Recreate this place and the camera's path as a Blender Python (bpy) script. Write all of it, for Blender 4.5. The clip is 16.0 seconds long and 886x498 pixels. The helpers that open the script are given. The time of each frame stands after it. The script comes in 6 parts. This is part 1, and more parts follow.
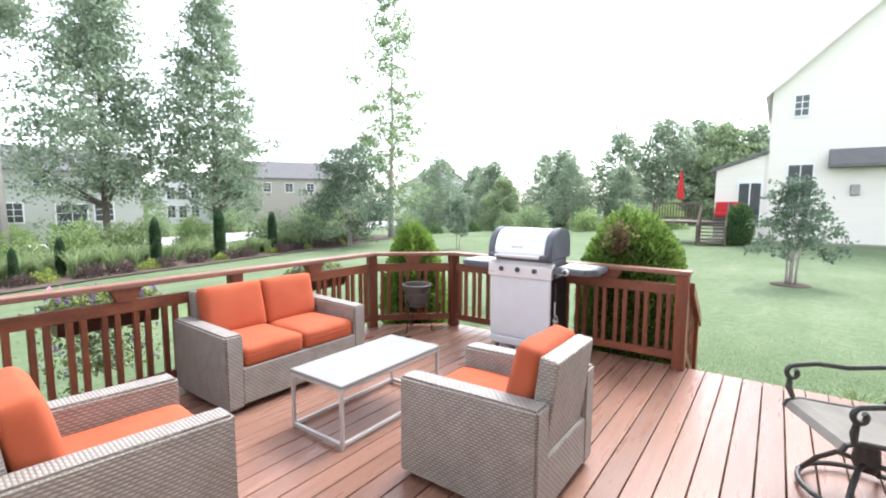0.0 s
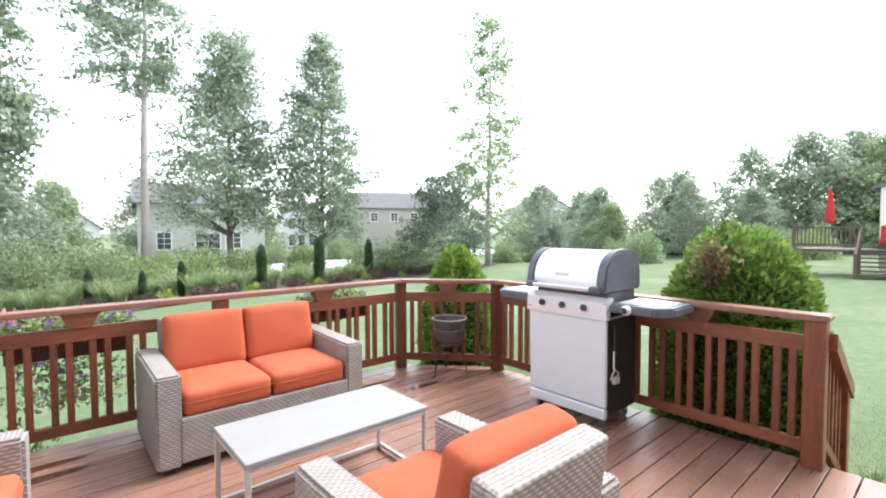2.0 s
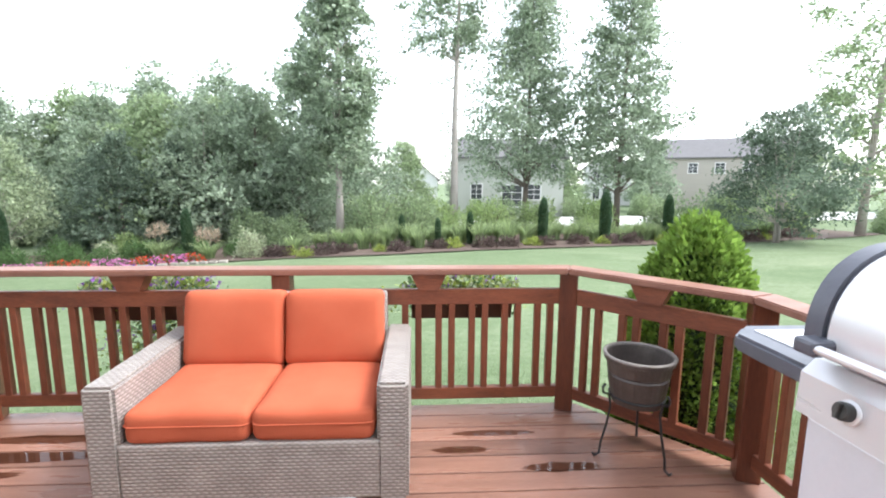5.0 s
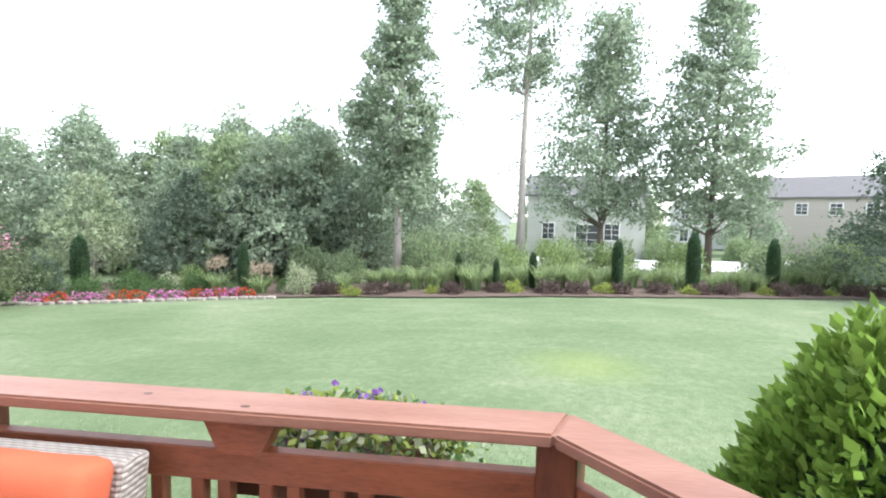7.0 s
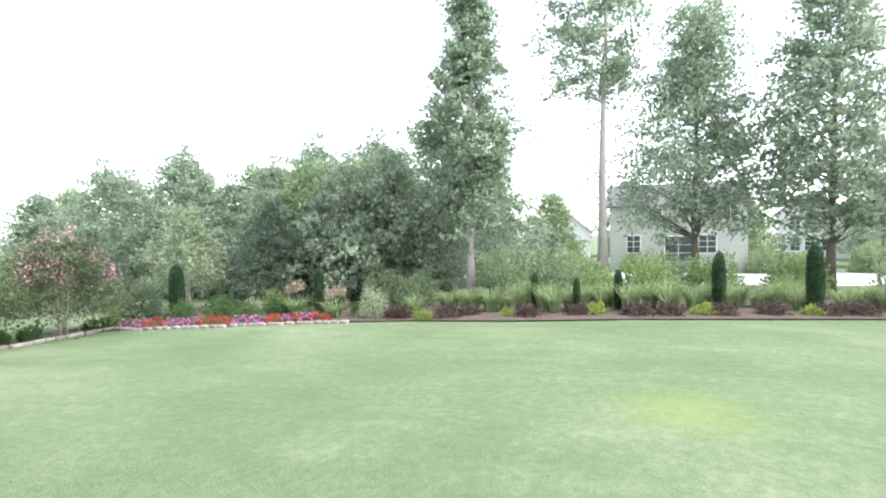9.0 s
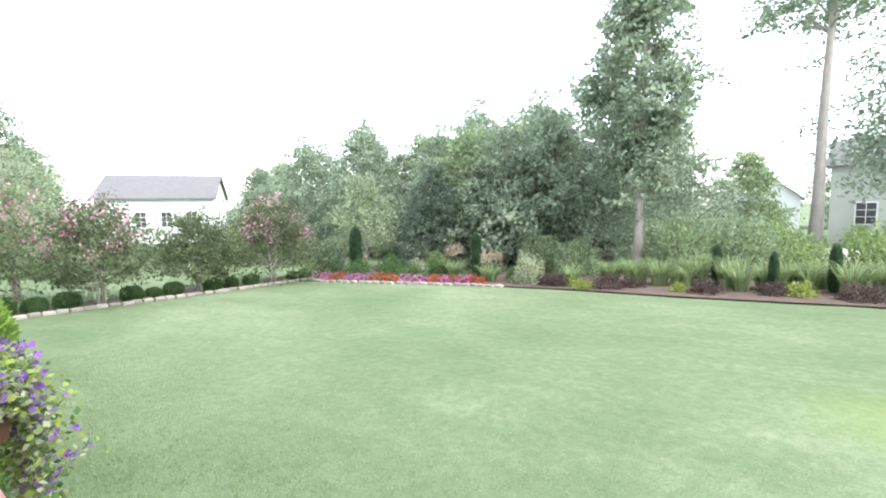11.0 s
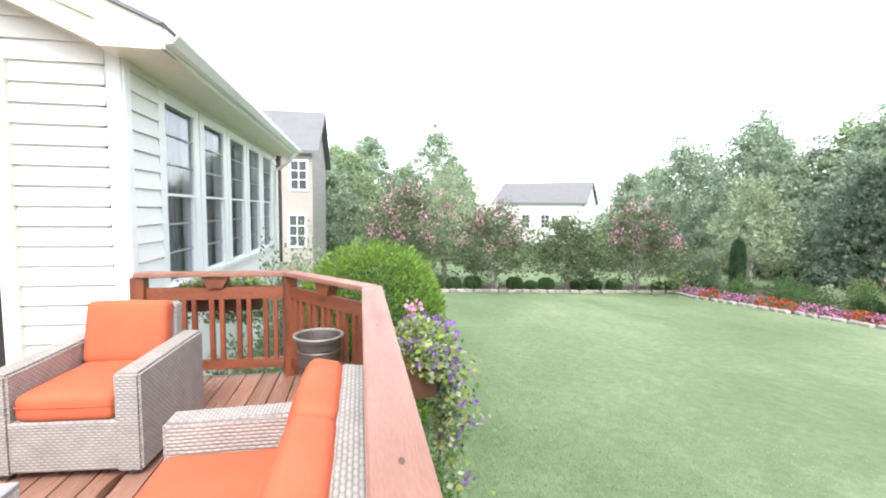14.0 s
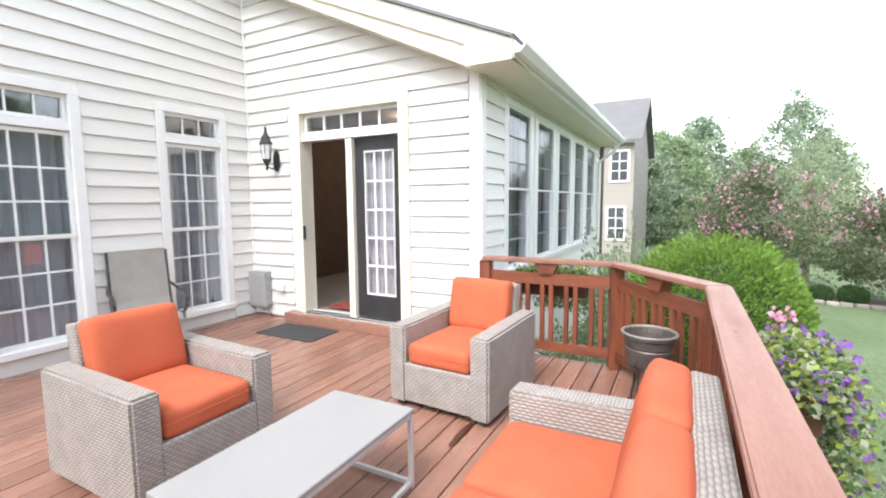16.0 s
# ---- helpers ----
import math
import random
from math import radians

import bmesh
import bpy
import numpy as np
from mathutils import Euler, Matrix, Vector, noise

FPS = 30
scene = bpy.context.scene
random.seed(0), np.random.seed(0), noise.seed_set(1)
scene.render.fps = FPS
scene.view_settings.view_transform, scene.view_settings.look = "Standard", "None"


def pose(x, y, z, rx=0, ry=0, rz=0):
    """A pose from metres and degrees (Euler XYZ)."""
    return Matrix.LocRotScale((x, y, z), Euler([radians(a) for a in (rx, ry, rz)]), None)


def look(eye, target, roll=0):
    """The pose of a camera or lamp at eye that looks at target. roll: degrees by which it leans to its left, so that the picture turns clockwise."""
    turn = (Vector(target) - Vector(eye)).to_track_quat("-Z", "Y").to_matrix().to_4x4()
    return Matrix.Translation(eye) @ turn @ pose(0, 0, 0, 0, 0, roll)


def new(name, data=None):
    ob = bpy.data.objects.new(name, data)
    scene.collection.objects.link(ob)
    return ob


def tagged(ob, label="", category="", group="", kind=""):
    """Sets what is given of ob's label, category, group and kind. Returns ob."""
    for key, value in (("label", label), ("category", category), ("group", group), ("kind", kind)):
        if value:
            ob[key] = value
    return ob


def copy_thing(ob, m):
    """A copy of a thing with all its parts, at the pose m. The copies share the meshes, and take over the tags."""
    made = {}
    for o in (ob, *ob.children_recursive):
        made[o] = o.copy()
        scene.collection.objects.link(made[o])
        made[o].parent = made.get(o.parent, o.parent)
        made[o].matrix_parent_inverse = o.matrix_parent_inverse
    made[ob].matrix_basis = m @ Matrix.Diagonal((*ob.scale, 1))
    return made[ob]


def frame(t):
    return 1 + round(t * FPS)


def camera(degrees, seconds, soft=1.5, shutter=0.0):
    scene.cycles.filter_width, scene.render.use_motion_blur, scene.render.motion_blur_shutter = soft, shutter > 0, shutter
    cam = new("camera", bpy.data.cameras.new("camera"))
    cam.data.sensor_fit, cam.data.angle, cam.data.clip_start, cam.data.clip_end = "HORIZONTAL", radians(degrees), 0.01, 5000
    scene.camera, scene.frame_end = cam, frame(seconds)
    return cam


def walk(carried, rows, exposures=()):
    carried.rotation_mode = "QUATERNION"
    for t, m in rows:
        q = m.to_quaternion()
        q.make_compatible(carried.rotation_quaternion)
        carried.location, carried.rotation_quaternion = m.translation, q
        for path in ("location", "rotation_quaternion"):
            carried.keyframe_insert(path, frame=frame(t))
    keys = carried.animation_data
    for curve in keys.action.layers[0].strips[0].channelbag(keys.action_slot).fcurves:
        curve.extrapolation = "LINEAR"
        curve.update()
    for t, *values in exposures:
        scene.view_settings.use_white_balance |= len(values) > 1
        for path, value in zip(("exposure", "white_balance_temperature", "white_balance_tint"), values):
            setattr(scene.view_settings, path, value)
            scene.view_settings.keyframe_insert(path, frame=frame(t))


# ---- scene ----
cam = camera(88.2, 16.0, 2.0)
PATH = [
    (0, (0.049, 0.532, 1.526), (-1.122, 2.14, 1.321), 0.2),
    (0.5, (0.066, 0.814, 1.443), (-1.174, 2.378, 1.317), -0.5),
    (1, (0.081, 1.094, 1.407), (-1.232, 2.601, 1.334), -0.7),
    (1.5, (0.058, 1.415, 1.407), (-1.331, 2.853, 1.353), -0.5),
    (2, (-0.012, 1.715, 1.411), (-1.526, 3.019, 1.331), -0.2),
    (2.5, (-0.15, 2.006, 1.407), (-1.806, 3.119, 1.267), -0.0),
    (3, (-0.282, 2.377, 1.408), (-2.057, 3.276, 1.204), -0.6),
    (3.5, (-0.431, 2.707, 1.439), (-2.297, 3.38, 1.183), -0.9),
    (4, (-0.615, 2.998, 1.436), (-2.541, 3.454, 1.154), -0.8),
    (4.5, (-0.845, 3.285, 1.423), (-2.809, 3.525, 1.135), -0.6),
    (5, (-1.157, 3.519, 1.418), (-3.134, 3.63, 1.131), 0.4),
    (5.2, (-1.289, 3.608, 1.426), (-3.268, 3.674, 1.14), 0.5),
    (7.5, (-2.981, 4.305, 1.444), (-4.961, 4.04, 1.351), 1.1),
    (8, (-3.185, 4.3, 1.526), (-5.16, 3.988, 1.461), 0.3),
    (8.2, (-3.25, 4.301, 1.544), (-5.218, 3.948, 1.49), -0.1),
    (10.5, (-3.739, 4.374, 1.41), (-5.46, 3.367, 1.251), -0.5),
    (11, (-3.778, 4.415, 1.417), (-5.385, 3.24, 1.228), -0.6),
    (11.5, (-3.821, 4.437, 1.434), (-5.301, 3.109, 1.223), -1.1),
    (12, (-3.818, 4.4, 1.45), (-5.159, 2.932, 1.233), -1.3),
    (12.5, (-3.812, 4.34, 1.455), (-4.992, 2.74, 1.239), -1),
    (13, (-3.806, 4.28, 1.455), (-4.745, 2.526, 1.257), -0.45),
    (13.5, (-3.796, 4.242, 1.455), (-4.457, 2.363, 1.276), 0.25),
    (14, (-3.783, 4.224, 1.455), (-4.14, 2.263, 1.286), 0.7),
    (14.5, (-3.767, 4.22, 1.446), (-3.802, 2.227, 1.282), 0.6),
    (15, (-3.748, 4.213, 1.441), (-3.45, 2.243, 1.273), 0.4),
    (15.5, (-3.712, 4.198, 1.434), (-3.095, 2.305, 1.255), 0.15),
    (16, (-3.665, 4.175, 1.429), (-2.736, 2.415, 1.226), -0.5),
]
walk(cam, [(t, look(eye, target, roll)) for t, eye, target, roll in PATH], [(0, 2.12, 6300, 10), (5, 2.16, 6300, 10), (8, 2.12, 6300, 10), (11, 2.22, 6300, 10), (13.5, 2.2, 6350, 10), (15, 2.12, 6400, 10), (16, 2.0, 6400, 10)])

# ---- world, sun, exposure ----
SUN_EL, SUN_AZ = 52.0, 5.0
world = bpy.data.worlds.new("world")
scene.world = world
world.use_nodes = True
wn = world.node_tree.nodes
wl = world.node_tree.links
sky = wn.new("ShaderNodeTexSky")
sky.sky_type = "NISHITA"
sky.sun_disc = False
sky.sun_elevation, sky.sun_rotation = radians(SUN_EL), radians(SUN_AZ)
sky.air_density, sky.dust_density, sky.ozone_density = 1.0, 1.0, 1.0
soft_sky = wn.new("ShaderNodeHueSaturation")
soft_sky.inputs["Saturation"].default_value = 0.3
wl.new(sky.outputs[0], soft_sky.inputs["Color"])
wl.new(soft_sky.outputs[0], wn["Background"].inputs["Color"])
wn["Background"].inputs["Strength"].default_value = 0.15
sun = new("sun", bpy.data.lights.new("sun", "SUN"))
sun.data.energy, sun.data.angle, sun.data.color = 1.0, radians(25), (1.0, 0.96, 0.9)
sun.matrix_world = pose(0, 0, 30, 90 - SUN_EL, 0, 180 - SUN_AZ)


# ---- ground ----
def ground(x, y):
    dip = 0.13 * min(max((-y - 2) / 10, 0), 1) * min(max((x + 17) / 12, 0), 1)
    return -0.6 + 0.0364 * (max(min(x, 0), -32) + 0.6) + 0.0343 * max(min(y, 6) - 6, -28) - dip


# ---- helpers ----
def part(name, bm, material, parent=None, label="", smooth=False, uv=False):
    if uv:
        layer = bm.loops.layers.uv.verify()
        bm.normal_update()
        for f in bm.faces:
            n = f.normal
            ax = max(range(3), key=lambda i: abs(n[i]))
            for l in f.loops:
                c = l.vert.co
                l[layer].uv = (c.y, c.z) if ax == 0 else (c.x, c.z) if ax == 1 else (c.x, c.y)
    me = bpy.data.meshes.new(name)
    bm.to_mesh(me)
    bm.free()
    if smooth:
        me.shade_smooth()
    me.materials.append(material)
    ob = new(name, me)
    if parent:
        ob.parent = parent
    if label:
        ob["label"] = label
    return ob


def piece(name, me, parent, m):
    ob = new(name, me)
    ob.parent = parent
    ob.matrix_basis = m
    return ob


def thing(name, label, category, m, group="", kind=""):
    ob = new(name)
    ob.matrix_basis = m
    return tagged(ob, label, category, group, kind)


def box(bm, c, s, bevel=0.0, m=None, seg=1):
    r = bmesh.ops.create_cube(bm, size=1)
    vs = r["verts"]
    for v in vs:
        v.co = Vector((v.co.x * s[0] + c[0], v.co.y * s[1] + c[1], v.co.z * s[2] + c[2]))
    if m is not None:
        for v in vs:
            v.co = m @ v.co
    if bevel:
        es = {e for v in vs for e in v.link_edges}
        bmesh.ops.bevel(bm, geom=list(es), offset=bevel, segments=seg, affect="EDGES", profile=0.5)
    return bm


def a_box(c, s, bevel=0.0, m=None, seg=1):
    return box(bmesh.new(), c, s, bevel, m, seg)


def prism(bm, poly, axis, a, b):
    """A polygon in two coordinates, drawn out along the third from a to b."""
    def co(p, q):
        return {"x": (q, p[0], p[1]), "y": (p[0], q, p[1]), "z": (p[0], p[1], q)}[axis]
    lo = [bm.verts.new(co(p, a)) for p in poly]
    hi = [bm.verts.new(co(p, b)) for p in poly]
    n = len(poly)
    fs = [bm.faces.new(lo), bm.faces.new(hi[::-1])]
    for i in range(n):
        fs.append(bm.faces.new((lo[i], hi[i], hi[(i + 1) % n], lo[(i + 1) % n])))
    bmesh.ops.recalc_face_normals(bm, faces=fs)
    return bm


def tube(bm, pts, radii, seg=8, caps=True):
    pts = [Vector(p) for p in pts]
    if not isinstance(radii, (list, tuple)):
        radii = [radii] * len(pts)
    rings = []
    for i, p in enumerate(pts):
        d = (pts[min(i + 1, len(pts) - 1)] - pts[max(i - 1, 0)]).normalized()
        a = d.orthogonal().normalized() if not rings else (side - d * side.dot(d)).normalized()
        side = a
        b = d.cross(a)
        rings.append([bm.verts.new(p + float(radii[i]) * (math.cos(2 * math.pi * k / seg) * a + math.sin(2 * math.pi * k / seg) * b)) for k in range(seg)])
    for r0, r1 in zip(rings, rings[1:]):
        for k in range(seg):
            bm.faces.new((r0[k], r0[(k + 1) % seg], r1[(k + 1) % seg], r1[k]))
    if caps:
        bm.faces.new(rings[0][::-1])
        bm.faces.new(rings[-1])
    return bm


def lathe(bm, profile, seg=24, c=(0, 0, 0)):
    rings = [[bm.verts.new((c[0] + r * math.cos(2 * math.pi * k / seg), c[1] + r * math.sin(2 * math.pi * k / seg), c[2] + z)) for k in range(seg)] for r, z in profile]
    for r0, r1 in zip(rings, rings[1:]):
        for k in range(seg):
            bm.faces.new((r0[k], r0[(k + 1) % seg], r1[(k + 1) % seg], r1[k]))
    bm.faces.new(rings[0][::-1])
    bm.faces.new(rings[-1])
    return bm


def leaf_mesh(name, pts, size, rng, material, tips=None, spread=1.0, aspect=0.55, face_up=0.0):
    """Many small pointed leaves, each a bent rhombus of two triangles."""
    n = len(pts)
    rnd = rng.normal(size=(n, 3))
    d = rnd if tips is None else tips + spread * rnd * 0.5
    d /= np.linalg.norm(d, axis=1, keepdims=True) + 1e-9
    s = np.cross(d, rng.normal(size=(n, 3)) * (1 - face_up) + np.array((0, 0, face_up)))
    s /= np.linalg.norm(s, axis=1, keepdims=True) + 1e-9
    k = (size * rng.uniform(0.6, 1.35, size=n))[:, None]
    nrm = np.cross(d, s)
    v = np.stack([pts, pts + k * (0.5 * d + aspect * 0.5 * s), pts + k * d - 0.12 * k * nrm, pts + k * (0.5 * d - aspect * 0.5 * s)], axis=1).reshape(-1, 3)
    me = bpy.data.meshes.new(name)
    me.vertices.add(4 * n)
    me.vertices.foreach_set("co", v.astype(np.float32).ravel())
    me.loops.add(4 * n)
    me.loops.foreach_set("vertex_index", np.arange(4 * n, dtype=np.int32))
    me.polygons.add(n)
    me.polygons.foreach_set("loop_start", np.arange(0, 4 * n, 4, dtype=np.int32))
    me.update(calc_edges=True)
    me.materials.append(material)
    return me


# ---- materials ----
def mat(name, c1, c2=None, rough=0.7, metal=0.0, scale=8.0, fine=60.0, bump=0.15, stretch=(1, 1, 1), per_piece=0.0, island=0.0, coat=0.0, spec=0.5, trans=0.0, rough_var=0.12):
    """Two-scale procedural surface: broad tone, fine grain, relief and uneven gloss."""
    m = bpy.data.materials.new(name)
    m.use_nodes = True
    nt = m.node_tree
    N, L = nt.nodes, nt.links
    p = N["Principled BSDF"]
    c2 = c2 or tuple(0.8 * v for v in c1)
    tc = N.new("ShaderNodeTexCoord")
    mp = N.new("ShaderNodeMapping")
    mp.inputs["Scale"].default_value = stretch
    L.new(tc.outputs["Object"], mp.inputs["Vector"])
    big, small = N.new("ShaderNodeTexNoise"), N.new("ShaderNodeTexNoise")
    big.inputs["Scale"].default_value, small.inputs["Scale"].default_value = scale, fine
    big.inputs["Detail"].default_value, small.inputs["Detail"].default_value = 4, 3
    L.new(mp.outputs[0], big.inputs["Vector"])
    L.new(mp.outputs[0], small.inputs["Vector"])
    add = N.new("ShaderNodeMath")
    add.operation = "MULTIPLY_ADD"
    L.new(small.outputs["Fac"], add.inputs[0])
    add.inputs[1].default_value = 0.6
    L.new(big.outputs["Fac"], add.inputs[2])
    rng = N.new("ShaderNodeMapRange")
    rng.inputs["From Min"].default_value, rng.inputs["From Max"].default_value = 0.5, 1.1
    L.new(add.outputs[0], rng.inputs["Value"])
    mix = N.new("ShaderNodeMix")
    mix.data_type = "RGBA"
    mix.inputs[6].default_value, mix.inputs[7].default_value = (*c1, 1), (*c2, 1)
    L.new(rng.outputs[0], mix.inputs[0])
    col = mix.outputs[2]
    if per_piece or island:
        src = N.new("ShaderNodeObjectInfo").outputs["Random"] if per_piece else N.new("ShaderNodeNewGeometry").outputs["Random Per Island"]
        hsv = N.new("ShaderNodeHueSaturation")
        mr = N.new("ShaderNodeMapRange")
        k = per_piece or island
        mr.inputs["To Min"].default_value, mr.inputs["To Max"].default_value = 1 - k, 1 + k
        L.new(src, mr.inputs["Value"])
        L.new(mr.outputs[0], hsv.inputs["Value"])
        L.new(col, hsv.inputs["Color"])
        col = hsv.outputs[0]
    L.new(col, p.inputs["Base Color"])
    rr = N.new("ShaderNodeMapRange")
    rr.inputs["To Min"].default_value, rr.inputs["To Max"].default_value = max(rough - rough_var, 0.02), min(rough + rough_var, 1)
    L.new(big.outputs["Fac"], rr.inputs["Value"])
    L.new(rr.outputs[0], p.inputs["Roughness"])
    p.inputs["Metallic"].default_value = metal
    p.inputs["Specular IOR Level"].default_value = spec
    p.inputs["Coat Weight"].default_value = coat
    if bump:
        b = N.new("ShaderNodeBump")
        b.inputs["Strength"].default_value = bump
        b.inputs["Distance"].default_value = 0.01
        L.new(add.outputs[0], b.inputs["Height"])
        L.new(b.outputs[0], p.inputs["Normal"])
    if trans:
        t = N.new("ShaderNodeBsdfTranslucent")
        L.new(col, t.inputs["Color"])
        ms = N.new("ShaderNodeMixShader")
        ms.inputs[0].default_value = trans
        L.new(p.outputs[0], ms.inputs[1])
        L.new(t.outputs[0], ms.inputs[2])
        L.new(ms.outputs[0], N["Material Output"].inputs["Surface"])
    return m


def leaf_mat(name, c1, c2):
    return mat(name, c1, c2, rough=0.55, scale=0.6, fine=6, bump=0, island=0.35, trans=0.52, spec=0.3)


M_DECK = mat("deck_board_wood", (0.325, 0.172, 0.125), (0.20, 0.10, 0.07), rough=0.31, scale=3, fine=40, stretch=(6, 0.6, 6), bump=0.12, per_piece=0.2, rough_var=0.2)
M_RAIL = mat("stained_rail_wood", (0.275, 0.087, 0.042), (0.107, 0.033, 0.019), rough=0.42, scale=2.5, fine=26, stretch=(1, 1, 5), bump=0.2, per_piece=0.16)
M_RAILV = mat("stained_upright_wood", (0.25, 0.076, 0.037), (0.10, 0.031, 0.018), rough=0.42, scale=2.5, fine=26, stretch=(5, 5, 0.7), bump=0.2, per_piece=0.22)
M_CAP = mat("weathered_cap_wood", (0.325, 0.165, 0.118), (0.215, 0.095, 0.066), rough=0.42, scale=2.2, fine=30, stretch=(5, 0.8, 5), bump=0.15)
M_ORANGE = mat("orange_cushion_fabric", (0.50, 0.125, 0.063), (0.44, 0.10, 0.049), rough=0.9, scale=5, fine=350, bump=0.25, spec=0.2)
M_WHITE = mat("white_table_enamel", (0.305, 0.30, 0.295), (0.28, 0.276, 0.272), rough=0.4, scale=4, fine=60, bump=0.03, spec=0.3)
M_STEELPAINT = mat("pale_painted_steel", (0.62, 0.61, 0.60), (0.52, 0.51, 0.5), rough=0.4, metal=0.3, bump=0.04)
M_STEEL = mat("brushed_stainless", (0.80, 0.80, 0.81), (0.77, 0.77, 0.79), rough=0.3, metal=0.35, scale=3, fine=120, stretch=(0.3, 4, 4), bump=0.01)
M_GREYSTEEL = mat("grey_enamel_door", (0.76, 0.785, 0.83), (0.72, 0.745, 0.79), rough=0.33, metal=0.2, bump=0.03)
M_CHARCOAL = mat("charcoal_enamel", (0.125, 0.133, 0.16), (0.095, 0.10, 0.122), rough=0.38, bump=0.05)
M_BLACK = mat("black_metal", (0.018, 0.018, 0.02), (0.03, 0.03, 0.03), rough=0.45, bump=0.05)
M_IRON = mat("dark_bronze_metal", (0.05, 0.05, 0.05), (0.09, 0.09, 0.085), rough=0.42, metal=0.5, bump=0.1)
M_POT = mat("dark_bronze_pot", (0.125, 0.105, 0.095), (0.07, 0.058, 0.052), rough=0.4, metal=0.2, bump=0.15)
M_POTRIM = mat("worn_pot_rim", (0.30, 0.28, 0.26), (0.18, 0.16, 0.145), rough=0.45, metal=0.2, bump=0.15)
M_SLING = mat("beige_sling_fabric", (0.29, 0.27, 0.245), (0.235, 0.22, 0.20), rough=0.85, fine=300, bump=0.2)
M_SIDING = mat("cream_vinyl_siding", (0.75, 0.735, 0.705), (0.715, 0.70, 0.67), rough=0.5, scale=2, fine=40, stretch=(1, 1, 4), bump=0.06, per_piece=0.025)
M_TRIM = mat("white_trim_paint", (0.82, 0.82, 0.81), (0.78, 0.78, 0.77), rough=0.45, bump=0.04)
M_CREAMTRIM = mat("cream_door_trim", (0.80, 0.76, 0.64), (0.76, 0.72, 0.6), rough=0.45, bump=0.04)
M_SHINGLE = mat("grey_shingle", (0.13, 0.13, 0.14), (0.20, 0.20, 0.21), rough=0.9, scale=6, fine=60, bump=0.4, per_piece=0.15)
M_BLACKDOOR = mat("black_door_paint", (0.025, 0.025, 0.028), (0.04, 0.04, 0.042), rough=0.35, bump=0.04)
M_CURTAIN = mat("sheer_curtain", (0.85, 0.80, 0.80), (0.74, 0.68, 0.70), rough=0.9, scale=5, fine=90, bump=0.1, trans=0.2)
M_GREYCURTAIN = mat("grey_curtain", (0.62, 0.63, 0.64), (0.5, 0.51, 0.52), rough=0.9, scale=5, fine=90, bump=0.1)
M_GREYBAR = mat("screened_muntin", (0.36, 0.36, 0.37), (0.30, 0.30, 0.31), rough=0.6, bump=0.04)
M_SCREEN = mat("grey_window_screen", (0.30, 0.305, 0.32), (0.24, 0.245, 0.26), rough=0.9, scale=3, fine=90, bump=0.1)
M_RUBBER = mat("black_rubber_mat", (0.03, 0.032, 0.036), (0.05, 0.052, 0.056), rough=0.7, bump=0.3)
M_REDMAT = mat("red_mat", (0.30, 0.06, 0.05), (0.22, 0.04, 0.035), rough=0.95, bump=0.3)
# brown wall tone taken darker: the indoor dimness is put into the colour
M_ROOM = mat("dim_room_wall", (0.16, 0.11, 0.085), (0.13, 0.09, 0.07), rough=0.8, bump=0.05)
M_TILE = mat("pale_floor_tile", (0.5, 0.46, 0.42), (0.42, 0.39, 0.35), rough=0.35, bump=0.05)
M_DARKWOOD = mat("dark_cabinet_wood", (0.10, 0.045, 0.025), (0.07, 0.03, 0.018), rough=0.4, bump=0.05)
M_GREYBOX = mat("grey_utility_box", (0.36, 0.36, 0.35), (0.31, 0.31, 0.30), rough=0.6, bump=0.05)
M_BLADE = mat("grass_blade", (0.19, 0.28, 0.12), (0.30, 0.37, 0.21), rough=0.7, scale=0.3, fine=5, bump=0, island=0.2, trans=0.5, spec=0.25)
M_MULCH = mat("brown_mulch", (0.075, 0.05, 0.038), (0.14, 0.10, 0.08), rough=0.95, scale=3, fine=40, bump=0.8)
M_STONE = mat("pale_edging_stone", (0.33, 0.305, 0.265), (0.25, 0.225, 0.195), rough=0.85, scale=5, fine=30, bump=0.4, per_piece=0.2)
M_ROAD = mat("pale_concrete_road", (0.58, 0.58, 0.57), (0.5, 0.5, 0.49), rough=0.85, scale=0.5, fine=12, bump=0.2)
M_BARK = mat("grey_brown_bark", (0.22, 0.18, 0.15), (0.12, 0.095, 0.08), rough=0.9, scale=2, fine=14, stretch=(4, 4, 1), bump=0.8)
M_PALEBARK = mat("pale_grey_bark", (0.46, 0.42, 0.38), (0.32, 0.28, 0.255), rough=0.85, scale=2, fine=12, stretch=(4, 4, 1), bump=0.5)
M_LEAF = leaf_mat("oak_leaf", (0.27, 0.34, 0.24), (0.36, 0.43, 0.31))
M_LEAF2 = leaf_mat("maple_leaf", (0.265, 0.345, 0.195), (0.35, 0.43, 0.25))
M_LEAFDARK = leaf_mat("holly_leaf", (0.13, 0.18, 0.13), (0.19, 0.245, 0.175))
M_SHRUBLIGHT = leaf_mat("light_shrub_leaf", (0.27, 0.37, 0.15), (0.37, 0.46, 0.22))
M_CRAPE = leaf_mat("crape_myrtle_leaf", (0.125, 0.165, 0.085), (0.19, 0.23, 0.125))
M_LEAFLIGHT = leaf_mat("willow_leaf", (0.31, 0.375, 0.23), (0.39, 0.45, 0.30))
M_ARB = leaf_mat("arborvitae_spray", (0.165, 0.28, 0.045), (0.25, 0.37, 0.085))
# M_ARB darkened: shade on the large arborvitae put into its leaf colour
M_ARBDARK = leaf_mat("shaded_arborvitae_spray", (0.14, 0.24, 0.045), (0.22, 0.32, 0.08))
